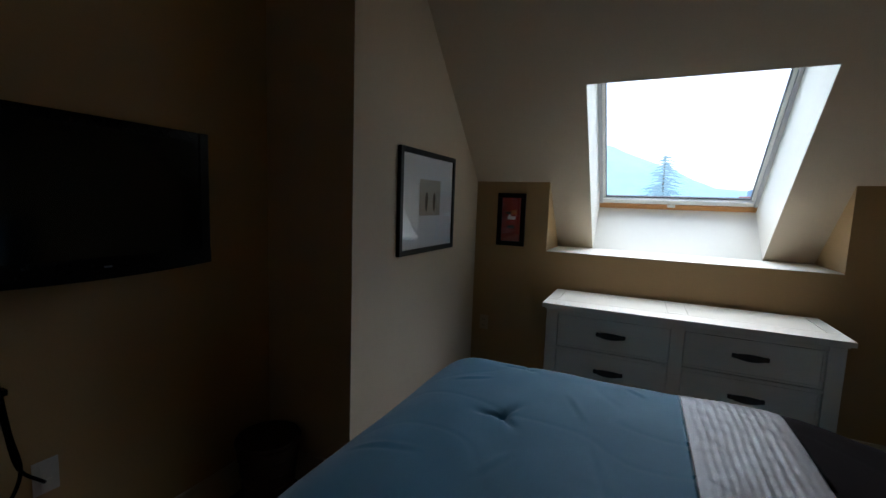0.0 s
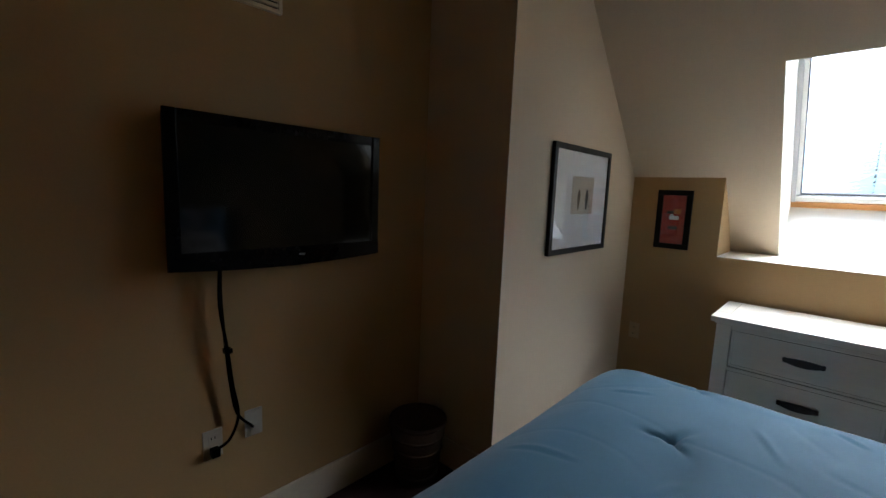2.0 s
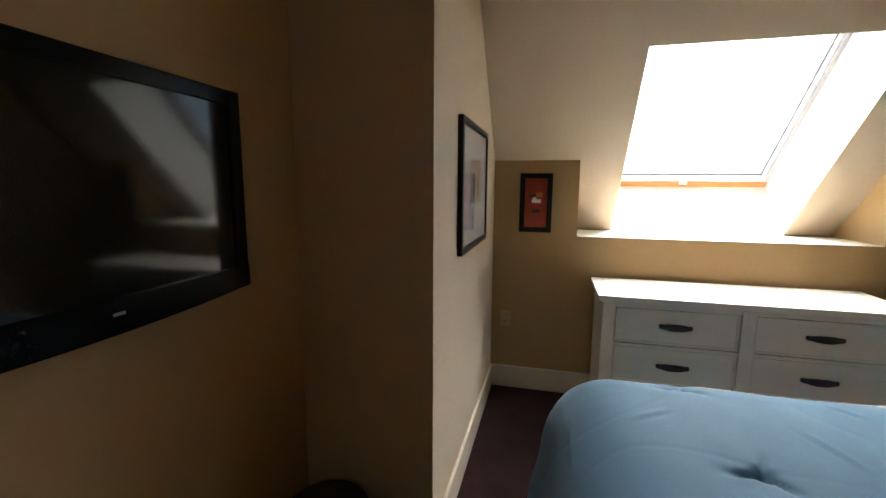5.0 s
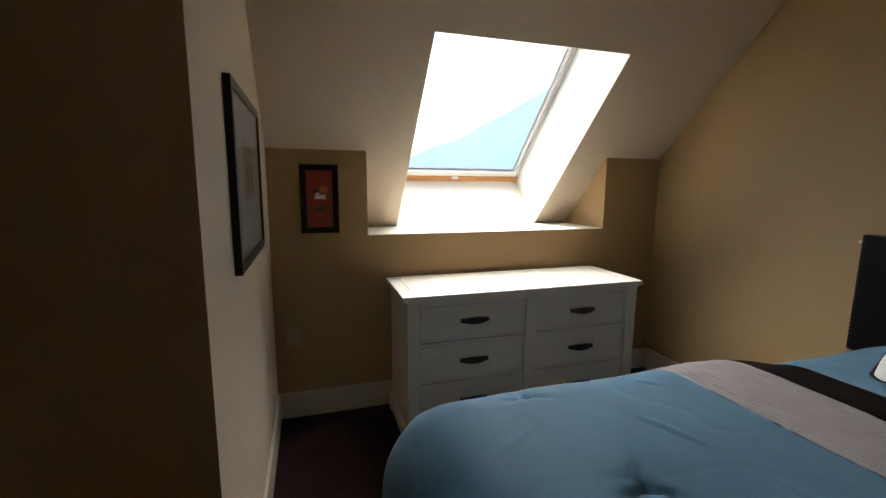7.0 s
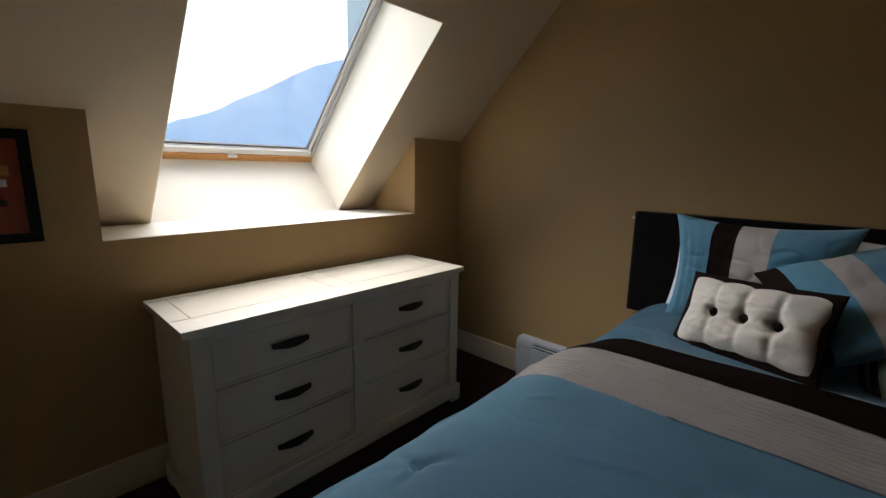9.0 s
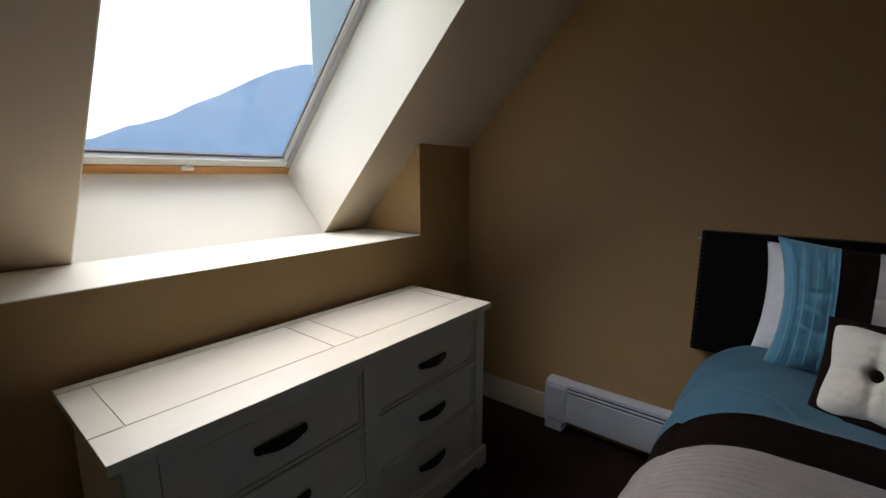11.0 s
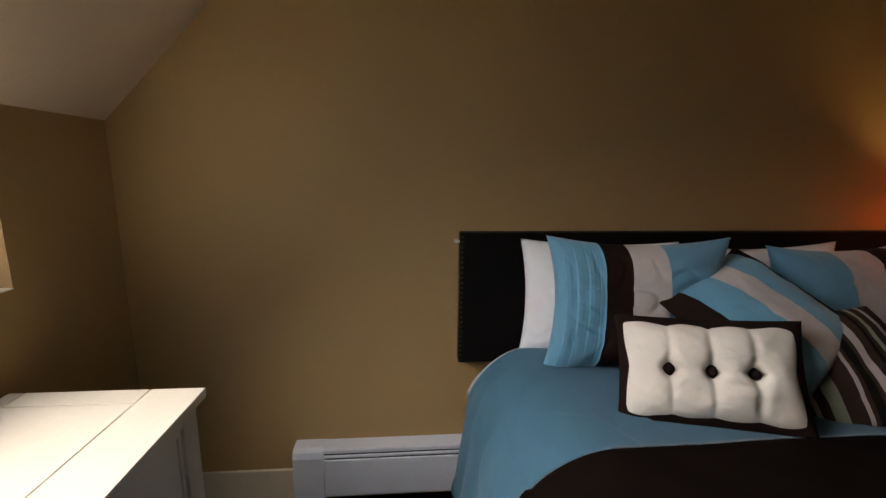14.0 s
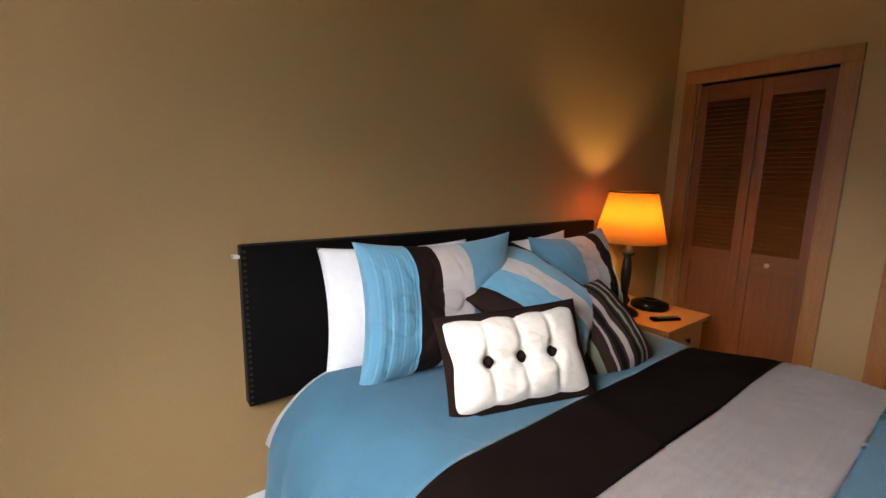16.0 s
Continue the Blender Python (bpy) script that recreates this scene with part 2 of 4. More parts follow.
def mesh_object(name, bm, mat, smooth=False):
    me = bpy.data.meshes.new(name)
    bm.to_mesh(me)
    bm.free()
    for m in (mat if isinstance(mat, (list, tuple)) else (mat,)):
        me.materials.append(m)
    if smooth:
        me.polygons.foreach_set("use_smooth", [True] * len(me.polygons))
    return new(name, me)


def part(name, bm, mat, parent, label="", smooth=False):
    ob = mesh_object(name, bm, mat, smooth)
    ob.parent = parent
    if label:
        tagged(ob, label)
    return ob


def thing(name, label, category, at=None, group=""):
    """An Empty that parents a thing's parts; the parts are built in the thing's own space."""
    ob = new(name)
    ob.empty_display_size = 0.1
    if at is not None:
        ob.matrix_world = at
    return tagged(ob, label, category, group)


def structure(name, bm, mat, label="", smooth=False):
    return tagged(mesh_object(name, bm, mat, smooth), label, kind="structure")


# ---- the room ----
FLOOR, TOP = 0.02, 2.9
WEST, NOOK, EAST, SOUTH, NORTH, EDGE = -1.15, -1.69, 1.67, -0.95, 3.34, 1.70
SILL, KNEE, PITCH = 1.173, 1.695, math.atan(1.03)
SL, SR = -0.29, 0.89
CS, SN = math.cos(PITCH), math.sin(PITCH)


def slope(s, n):
    """The point (y, z) s metres down the sloped ceiling from the knee wall's head and n metres out through the roof."""
    return NORTH + s * CS + n * SN, KNEE - s * SN + n * CS


S_TOP = -(TOP - KNEE) / SN
S_HEAD, S_FOOT, DEEP = -(NORTH - 2.805) / CS, (KNEE - SILL) / SN, 0.56
tilted = Matrix(((1, 0, 0, 0), (0, CS, SN, NORTH), (0, -SN, CS, KNEE), (0, 0, 0, 1)))

structure("floor", boxes((-1.81, 1.79, -1.07, 4.0, -0.15, FLOOR)), CARPET, "dark brown cut-pile carpet")
ceil = boxes((-1.81, 1.79, -1.07, slope(S_TOP, 0)[0], TOP, TOP + 0.15))
structure("ceiling", ceil, CEIL, "flat painted ceiling")


def slab(x0, x1, s0, s1, n0=0.0, n1=DEEP):
    bm = boxes((x0, x1, s0, s1, n0, n1))
    bmesh.ops.transform(bm, matrix=tilted, verts=bm.verts[:])
    return bm


roof = bmesh.new()
for x0, x1, s0, s1 in ((-1.81, SL, S_TOP, 1.25), (SR, 1.79, S_TOP, 1.25), (SL, SR, S_TOP, S_HEAD), (SL, SR, S_FOOT, 1.25)):
    vs = box(roof, x0, x1, s0, s1, 0, DEEP)
bmesh.ops.transform(roof, matrix=tilted, verts=roof.verts[:])
structure("ceiling_slope", roof, CEIL, "sloped attic ceiling in pale beige with a deep skylight shaft")

SLOPED = [(NORTH + 0.1, FLOOR), slope(0.1, 0.02), slope(S_TOP, 0.02)]
structure("wall_east", prism([(-1.07, FLOOR), *SLOPED, (-1.07, TOP)], EAST, EAST + 0.12), WALL, "plain beige painted wall behind the bed")
# same beige wall, lightened in colour to stand for the daylight on it
structure("wall_west", prism([(EDGE, FLOOR), *SLOPED, (EDGE, TOP)], -1.81, WEST), CEIL, "beige wall with the framed figure print, daylight painted in as a paler tone")
structure("wall_nook", boxes((-1.81, NOOK, -1.07, EDGE, FLOOR, TOP)), WALL, "beige wall with the television")
CL, CR, CH = 0.775, 1.515, 2.175
DL, DR, DH = -0.46, 0.385, 2.175
structure("wall_south", boxes((CR, EAST, -1.07, SOUTH, FLOOR, TOP), (DR, CL, -1.07, SOUTH, FLOOR, TOP), (NOOK, DL, -1.07, SOUTH, FLOOR, TOP), (CL, CR, -1.07, SOUTH, CH, TOP), (DL, DR, -1.07, SOUTH, DH, TOP)), WALL, "beige wall with a closet and a door")
structure("closet_back", boxes((0.6, EAST, -1.60, -1.52, FLOOR, TOP), (0.6, 0.68, -1.52, -1.07, FLOOR, TOP), (EAST, 1.75, -1.60, -1.07, FLOOR, TOP), (0.6, 1.75, -1.60, -1.07, TOP, TOP + 0.1), (0.6, 1.75, -1.60, -1.07, -0.1, FLOOR)), WALL, "dark closet interior")
knee = boxes((WEST, EAST, NORTH, 3.95, FLOOR, SILL))
structure("wall_north", knee, WALL, "low beige knee wall under the roof slope")
NL, NR = -0.571, 1.185
tri = [(NORTH, SILL), (NORTH, KNEE), slope(S_FOOT, 0)]
for x0, x1 in ((WEST, NL), (NR, EAST)):
    structure("wall_knee_block", prism(tri, x0, x1), WALL, "beige knee wall beside the window niche")
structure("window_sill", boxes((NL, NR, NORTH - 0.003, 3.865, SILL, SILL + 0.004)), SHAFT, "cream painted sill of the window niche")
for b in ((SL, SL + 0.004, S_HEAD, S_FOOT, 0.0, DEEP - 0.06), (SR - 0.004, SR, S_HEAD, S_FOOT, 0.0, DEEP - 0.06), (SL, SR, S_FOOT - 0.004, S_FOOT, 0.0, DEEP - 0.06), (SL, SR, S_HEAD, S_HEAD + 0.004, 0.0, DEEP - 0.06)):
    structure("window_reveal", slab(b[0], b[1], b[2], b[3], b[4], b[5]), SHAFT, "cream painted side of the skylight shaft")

# baseboards
BH = 0.165


def baseboard(x0, x1, y0, y1):
    structure("baseboard", boxes((x0, x1, y0, y1, FLOOR, FLOOR + BH), bevel=0.004), TRIM, "cream painted baseboard")


baseboard(WEST, EAST, NORTH - 0.016, NORTH)
baseboard(WEST, WEST + 0.016, EDGE - 0.016, NORTH - 0.016)
baseboard(NOOK + 0.016, WEST, EDGE - 0.016, EDGE)
baseboard(NOOK, NOOK + 0.016, SOUTH + 0.016, EDGE)
baseboard(EAST - 0.016, EAST, 2.72, NORTH - 0.016)
baseboard(EAST - 0.016, EAST, SOUTH + 0.016, 1.0)
baseboard(DR + 0.09, CL - 0.085, SOUTH, SOUTH + 0.016)
baseboard(CR + 0.085, EAST - 0.016, SOUTH, SOUTH + 0.016)
baseboard(NOOK, DL - 0.085, SOUTH, SOUTH + 0.016)

# skylight
win = thing("window_1", "roof window with grey metal frame and pine bottom rail", "window", tilted)
win["kind"] = "structure"
N0 = DEEP - 0.06
part("window_frame", boxes((SL + 0.004, SL + 0.030, S_HEAD, S_FOOT - 0.05, N0, N0 + 0.06), (SR - 0.030, SR - 0.004, S_HEAD, S_FOOT - 0.05, N0, N0 + 0.06), (SL + 0.03, SR - 0.03, S_HEAD, S_HEAD + 0.05, N0, N0 + 0.06), bevel=0.003), ALU, win)
part("sash", boxes((SL + 0.030, SL + 0.052, S_HEAD + 0.05, S_FOOT - 0.10, N0 + 0.02, N0 + 0.06), (SR - 0.052, SR - 0.030, S_HEAD + 0.05, S_FOOT - 0.10, N0 + 0.02, N0 + 0.06), bevel=0.003), WHITEP, win)
part("bottom_sash", boxes((SL + 0.03, SR - 0.03, S_FOOT - 0.10, S_FOOT - 0.055, N0 + 0.005, N0 + 0.06), bevel=0.004), WHITEP, win, "white lower sash rail")
part("gasket", boxes((SL + 0.052, SL + 0.060, S_HEAD + 0.05, S_FOOT - 0.10, N0 + 0.035, N0 + 0.05), (SR - 0.060, SR - 0.052, S_HEAD + 0.05, S_FOOT - 0.10, N0 + 0.035, N0 + 0.05), (SL + 0.052, SR - 0.052, S_FOOT - 0.112, S_FOOT - 0.10, N0 + 0.035, N0 + 0.05)), GREYALU, win)
part("bottom_rail", boxes((SL + 0.004, SR - 0.004, S_FOOT - 0.055, S_FOOT - 0.004, N0 - 0.005, N0 + 0.06), bevel=0.004), PINE, win, "varnished pine bottom rail")
latch = part("latch", boxes((0.255, 0.315, S_FOOT - 0.062, S_FOOT - 0.045, N0 - 0.022, N0 - 0.005), (0.275, 0.295, S_FOOT - 0.07, S_FOOT - 0.04, N0 - 0.012, N0 - 0.004), bevel=0.003), WHITEP, win, "small white metal latch")
glass = part("pane", boxes((SL + 0.055, SR - 0.055, S_HEAD + 0.05, S_FOOT - 0.105, N0 + 0.040, N0 + 0.046)), GLASS, win)
glass.visible_shadow = False

# closet and door
def bifold_leaf(x0, x1, knob):
    leaf = thing("closet_door", "honey-stained wooden bifold leaf with louvres over a panel", "closet door", group="closet doors")
    y0, y1, z0, z1 = SOUTH - 0.05, SOUTH - 0.018, FLOOR + 0.012, CH - 0.014
    st = 0.058
    for a, b in ((x0, x0 + st), (x1 - st, x1)):
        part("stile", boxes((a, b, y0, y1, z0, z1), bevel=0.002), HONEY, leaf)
    mid = 1.0
    for a, b in ((z0, z0 + 0.15), (mid - 0.05, mid + 0.06), (z1 - 0.11, z1)):
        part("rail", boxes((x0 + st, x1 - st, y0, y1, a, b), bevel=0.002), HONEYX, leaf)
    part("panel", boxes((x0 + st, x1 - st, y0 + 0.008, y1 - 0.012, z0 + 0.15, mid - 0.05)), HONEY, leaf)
    first, count = mid + 0.06, 34
    step = (z1 - 0.11 - first) / count
    bm = boxes((-(x1 - x0) / 2 + st, (x1 - x0) / 2 - st, -0.0225, 0.0225, -0.003, 0.003))
    bmesh.ops.transform(bm, matrix=Matrix.Rotation(radians(-45), 4, "X"), verts=bm.verts[:])
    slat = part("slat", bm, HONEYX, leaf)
    for i in range(count):
        ob = slat if i == 0 else slat.copy()
        if i:
            scene.collection.objects.link(ob)
        ob.location = ((x0 + x1) / 2, (y0 + y1) / 2, first + step * (i + 0.5))
    if knob:
        part("knob", lathe([(0.006, 0), (0.006, 0.012), (0.014, 0.016), (0.016, 0.024), (0.010, 0.030), (0, 0.031)], 16), BRASS, leaf, "small metal knob", True).matrix_basis = pose(x1 - st - 0.10, y1, mid, -90, 0, 0)


bifold_leaf((CL + CR) / 2 + 0.002, CR - 0.004, False)
bifold_leaf(CL + 0.004, (CL + CR) / 2 - 0.002, True)
structure("closet_track", boxes((CL, CR, SOUTH - 0.055, SOUTH - 0.01, CH - 0.009, CH)), DARK, "dark metal closet track")


def casing(x0, x1, top):
    w = 0.085
    for name, b in (("trim", (x0 - w, x0, SOUTH, SOUTH + 0.02, FLOOR, top)), ("trim", (x1, x1 + w, SOUTH, SOUTH + 0.02, FLOOR, top)), ("trim", (x0 - w, x1 + w, SOUTH, SOUTH + 0.02, top, top + w))):
        structure(name, boxes(b, bevel=0.004), CASING, "light varnished wood door casing")
    for b in ((x0, x0 + 0.012, SOUTH - 0.12, SOUTH, FLOOR, top), (x1 - 0.012, x1, SOUTH - 0.12, SOUTH, FLOOR, top)):
        structure("door_jamb", boxes(b), CASING, "varnished wood jamb")


casing(CL - 0.0, CR + 0.0, CH)
casing(DL, DR, DH)
door = thing("door_1", "honey-stained wooden panel door, closed", "door")
door["kind"] = "structure"
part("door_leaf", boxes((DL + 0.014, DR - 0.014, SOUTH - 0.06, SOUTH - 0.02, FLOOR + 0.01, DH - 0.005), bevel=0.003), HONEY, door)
part("door_handle", lathe([(0.012, 0), (0.012, 0.03), (0.026, 0.04), (0.028, 0.055), (0.015, 0.065), (0, 0.066)], 20), BRASS, door, "round brass knob", True).matrix_basis = pose(DL + 0.08, SOUTH - 0.02, 0.98, -90, 0, 0)

# ---- dresser ----
dresser = thing("dresser", "cream painted six-drawer wooden dresser under the window", "dresser", pose(0.31, 3.05, FLOOR))
HW, FR, BK, DT = 0.745, -0.235, 0.245, 0.88
for b in ((-HW, -HW + 0.03, FR, BK, 0.10, DT - 0.04), (HW - 0.03, HW, FR, BK, 0.10, DT - 0.04), (-HW + 0.03, HW - 0.03, BK - 0.015, BK, 0.10, DT - 0.04), (-HW + 0.03, HW - 0.03, FR + 0.03, BK - 0.015, 0.10, 0.12)):
    part("side_panel", boxes(b), CREAM, dresser)
for x0, x1 in ((-HW - 0.002, -HW + 0.07), (HW - 0.07, HW + 0.002), (-0.035, 0.035)):
    part("stile", boxes((x0, x1, FR - 0.012, FR + 0.02, 0.10, DT - 0.04), bevel=0.003), CREAM, dresser)
ROWS_Z = ((0.125, 0.345), (0.365, 0.585), (0.605, 0.815))
for x0, x1 in ((-HW + 0.07, -0.035), (0.035, HW - 0.07)):
    for z0, z1 in ((0.10, 0.125), (0.345, 0.365), (0.585, 0.605), (0.815, DT - 0.04)):
        part("rail", boxes((x0, x1, FR - 0.010, FR + 0.02, z0, z1), bevel=0.002), CREAM, dresser)
    for z0, z1 in ROWS_Z:
        d = part("drawer", boxes((x0 + 0.004, x1 - 0.004, FR + 0.002, FR + 0.022, z0 + 0.004, z1 - 0.004), bevel=0.002), CREAM, dresser)
        m = 0.016
        part("moulding", boxes((x0 + 0.004, x1 - 0.004, FR - 0.004, FR + 0.002, z0 + 0.004, z0 + m), (x0 + 0.004, x1 - 0.004, FR - 0.004, FR + 0.002, z1 - m, z1 - 0.004), (x0 + 0.004, x0 + m, FR - 0.004, FR + 0.002, z0 + m, z1 - m), (x1 - m, x1 - 0.004, FR - 0.004, FR + 0.002, z0 + m, z1 - m)), CREAM, d)
        bm = bmesh.new()
        cx, cz, n = (x0 + x1) / 2, (z0 + z1) / 2 + 0.008, 18
        rings = []
        for i in range(n + 1):
            u = -1 + 2 * i / n
            h = 0.005 + 0.014 * (1 - abs(u) ** 2.2) + (0.004 if abs(u) > 0.86 else 0)
            out = 0.014 + 0.016 * (1 - u * u)
            rings.append([bm.verts.new((cx + u * 0.085, FR + 0.002 - (out if k in (1, 2) else out - 0.012), cz + (h if k in (2, 3) else -h))) for k in range(4)])
        for p, q in zip(rings, rings[1:]):
            for k in range(4):
                bm.faces.new((p[k], p[(k + 1) % 4], q[(k + 1) % 4], q[k]))
        bm.faces.new(rings[0]), bm.faces.new(rings[-1])
        for sx in (-0.062, 0.062):
            box(bm, cx + sx - 0.007, cx + sx + 0.007, FR - 0.022, FR + 0.003, cz - 0.006, cz + 0.006)
        bmesh.ops.recalc_face_normals(bm, faces=bm.faces[:])
        part("handle", bm, BRONZE, d, "dark bronze bow handle", False)
part("plinth", boxes((-HW - 0.022, HW + 0.022, FR - 0.028, FR + 0.0, 0.03, 0.105), (-HW - 0.022, -HW + 0.002, FR, BK, 0.03, 0.105), (HW - 0.002, HW + 0.022, FR, BK, 0.03, 0.105), bevel=0.004), CREAM, dresser)
for sx in (-1, 1):
    for y0 in (FR - 0.026, BK - 0.07):
        part("foot", boxes((sx * (HW - 0.05), sx * (HW + 0.02), y0, y0 + 0.07, 0, 0.03)), CREAM, dresser)
part("cornice", boxes((-HW - 0.012, HW + 0.012, FR - 0.014, BK, DT - 0.04, DT - 0.028), bevel=0.004), CREAM, dresser)
TX, TY0, TY1 = 0.775, -0.265, 0.262
top_z = (DT - 0.028, DT)
part("tabletop", boxes((-TX, TX, TY0, TY1, DT - 0.028, DT - 0.004), bevel=0.002), CREAM, dresser)
g = 0.0026
a, b, c = 0.70, 0.150, 0.043
for s4 in ((-TX, TX, TY0, TY0 + b - g), (-TX, TX, TY1 - 0.042 + g, TY1), (-TX, -a - g, TY0 + b + g, TY1 - 0.042 - g), (a + g, TX, TY0 + b + g, TY1 - 0.042 - g), (-a + g, -c - 0.012 - g, TY0 + b + g, TY1 - 0.042 - g), (c + 0.012 + g, a - g, TY0 + b + g, TY1 - 0.042 - g), (-c - 0.012 + g, c + 0.012 - g, TY0 + b + g, TY1 - 0.042 - g)):
    part("top_board", boxes((*s4, DT - 0.0045, DT), bevel=0.0008), CREAM, dresser)

# ---- bed ----
BX0, BX1, BY0, BY1, BZ = -0.60, 1.60, 0.20, 1.915, 0.868
bed = thing("bed", "king bed with dark base and white mattress", "bed", pose(0, 0, 0))
part("base", boxes((-0.45, 1.58, 0.28, 1.82, 0.17, 0.40), bevel=0.01), DARK, bed)
part("mattress", boxes((-0.44, 1.585, 0.27, 1.84, 0.40, 0.72), bevel=0.06), LINEN, bed, "white mattress")
for x in (-0.38, 1.5):
    for y in (0.36, 1.74):
        part("leg", boxes((x - 0.03, x + 0.03, y - 0.03, y + 0.03, FLOOR, 0.17)), DARK, bed)
head = thing("headboard", "long black leather headboard mounted on the wall", "headboard", pose(0, 0, 0))
part("panel", boxes((1.615, EAST, 0.0, 1.985, 0.70, 1.272), bevel=0.008), LEATHER, head)
first_stud = None
for i in range(26):
    for y in (1.975, 0.01):
        if first_stud is None:
            sb = bmesh.new()
            bmesh.ops.create_icosphere(sb, subdivisions=1, radius=0.006)
            first_stud = ob = part("stud", sb, BRONZE, head, "", True)
        else:
            ob = first_stud.copy()
            scene.collection.objects.link(ob)
        ob.location = (1.616, y, 0.715 + i * 0.0216)
part("bracket", boxes((1.632, 1.668, 1.985, 2.005, 1.228, 1.238)), WHITEP, head, "small white wall bracket")

TUFTS = [(-0.26, 1.28), (-0.31, 1.73), (-0.27, 0.62)]
CREASES = [(-0.07, 1.42, 0.10, -65), (0.03, 1.12, 0.13, -75), (-0.20, 1.02, 0.07, 70), (-0.48, 0.95, 0.10, 20), (0.10, 1.66, 0.05, -40), (-0.44, 1.50, 0.08, 35), (0.93, 1.62, 0.10, 30), (1.02, 1.72, 0.08, 55), (0.98, 1.50, 0.06, 15)]


def roll(s, lo, hi, r):
    """Along a cloth that lies from lo to hi and bends down over both ends: the place and the drop at arc length s."""
    a, b = lo + r, hi - r
    if a <= s <= b:
        return s, 0.0
    over, sign, end = (a - s, -1, a) if s < a else (s - b, 1, b)
    q = r * math.pi / 2
    if over < q:
        t = over / r
        return end + sign * r * math.sin(t), r * (1 - math.cos(t))
    return end + sign * (r + 0.14 * (over - q)), r + (over - q)


def smooth_step(t):
    t = min(1.0, max(0.0, t))
    return t * t * (3 - 2 * t)


def cloth(u, v, pleat):
    x, dx = roll(u, BX0 - 0.14, 9.0, 0.28)
    y, dy = roll(v, BY0 - 0.05, BY1 + 0.05, 0.30)
    drop = math.hypot(dx, dy) if dx and dy else dx + dy
    if dx and dy:
        k = 0.22 * min(dx, dy)
        x, y = x + k, y - math.copysign(k, y - 1)
    drop = min(drop, 0.60 + 0.03 * math.sin(9 * u + 7 * v))
    z = BZ - drop + 0.012 * (1 - ((v - 1.05) / 1.0) ** 2) - 0.055 * smooth_step((u - 0.5) / 0.42)
    n = Vector((x, y, z))
    soft = noise.noise(Vector((u * 3.1, v * 2.7, 1.3))) * 0.010 + noise.noise(Vector((u * 9, v * 6, 4.1))) * 0.0035
    crease = -0.0014 * max(0.0, 1 - 18 * abs(noise.noise(Vector((u * 2.3 + 0.6 * v, v * 3.5 - u, 8.0)))))
    z2 = soft + crease
    for tx, ty in TUFTS:
        d = math.hypot(u - tx, v - ty)
        if d < 0.3:
            ang = math.atan2(v - ty, u - tx)
            z2 += -0.020 * math.exp(-(d / 0.020) ** 2) - 0.010 * math.exp(-(d / 0.06) ** 2) * (0.5 + 2.2 * max(0.0, math.sin(3 * ang + tx * 9 + 4 * d)) ** 5)
    for cx, cy, half, turn in CREASES:
        du, dv, ca, sa_ = u - cx, v - cy, math.cos(radians(turn)), math.sin(radians(turn))
        along, across = du * ca + dv * sa_, -du * sa_ + dv * ca
        if abs(along) < half and abs(across) < 0.06:
            fold = 1 - (along / half) ** 2
            z2 += fold * (0.004 * math.exp(-((across - 0.012) / 0.012) ** 2) - 0.004 * math.exp(-(across / 0.008) ** 2))
    if pleat:
        fade = min(1.0, max(0.0, (u - 0.25) / 0.03), max(0.0, (0.525 - u) / 0.03))
        z2 = soft + crease + fade * (0.0014 * math.sin(2 * math.pi * u / 0.022 + 2.0 * noise.noise(Vector((u * 6, v * 5, 2)))) + 0.003 * noise.noise(Vector((u * 30, v * 18, 2))) + 0.002 * max(0.0, 1 - 7 * abs(noise.noise(Vector((u * 4, v * 9, 5))))))
    if drop < 0.1:
        n.z += z2
    elif dy > dx:
        n.y += math.copysign(z2 + 0.018 * math.sin(u * 13 + 2 * math.sin(u * 4)) * min(1, drop / 0.4), y - 1)
        n.z += z2 * 0.3
    else:
        n.x -= z2 + 0.018 * math.sin(v * 12) * min(1, drop / 0.4)
        n.z += z2 * 0.3
    return n


def cloth_panel(u0, u1, step, pleat=False):
    bm = bmesh.new()
    nu, nv = max(2, round((u1 - u0) / step)), 320
    v0, v1 = -0.32, 2.46
    grid = [[bm.verts.new(cloth(u0 + (u1 - u0) * i / nu, v0 + (v1 - v0) * j / nv, pleat)) for j in range(nv + 1)] for i in range(nu + 1)]
    for p, q in zip(grid, grid[1:]):
        for j in range(nv):
            bm.faces.new((p[j], q[j], q[j + 1], p[j + 1]))
    bmesh.ops.solidify(bm, geom=bm.faces[:], thickness=-0.006)
    return bm


comforter = thing("comforter", "blue, silver-grey and dark brown banded comforter spread on the bed", "comforter")
part("foot_panel", cloth_panel(-1.15, 0.245, 0.0085), BLUE, comforter, "teal blue cotton panel", True)
part("pleated_band", cloth_panel(0.245, 0.53, 0.006, True), GREY, comforter, "pleated silver-grey satin band", True)
part("brown_band", cloth_panel(0.53, 0.84, 0.014), BROWN, comforter, "dark brown band", True)
part("head_panel", cloth_panel(0.84, 1.50, 0.014), BLUE, comforter, "teal blue panel at the pillows", True)
sheet = bmesh.new()
rows = []
for i in range(14):
    u = 1.44 + 0.10 * i / 13
    rows.append([sheet.verts.new(cloth(u, 0.14 + 1.90 * j / 60, False) - Vector((0, 0, 0.016))) for j in range(61)])
for p, q in zip(rows, rows[1:]):
    for j in range(60):
        sheet.faces.new((p[j], q[j], q[j + 1], p[j + 1]))
bmesh.ops.solidify(sheet, geom=sheet.faces[:], thickness=-0.004)
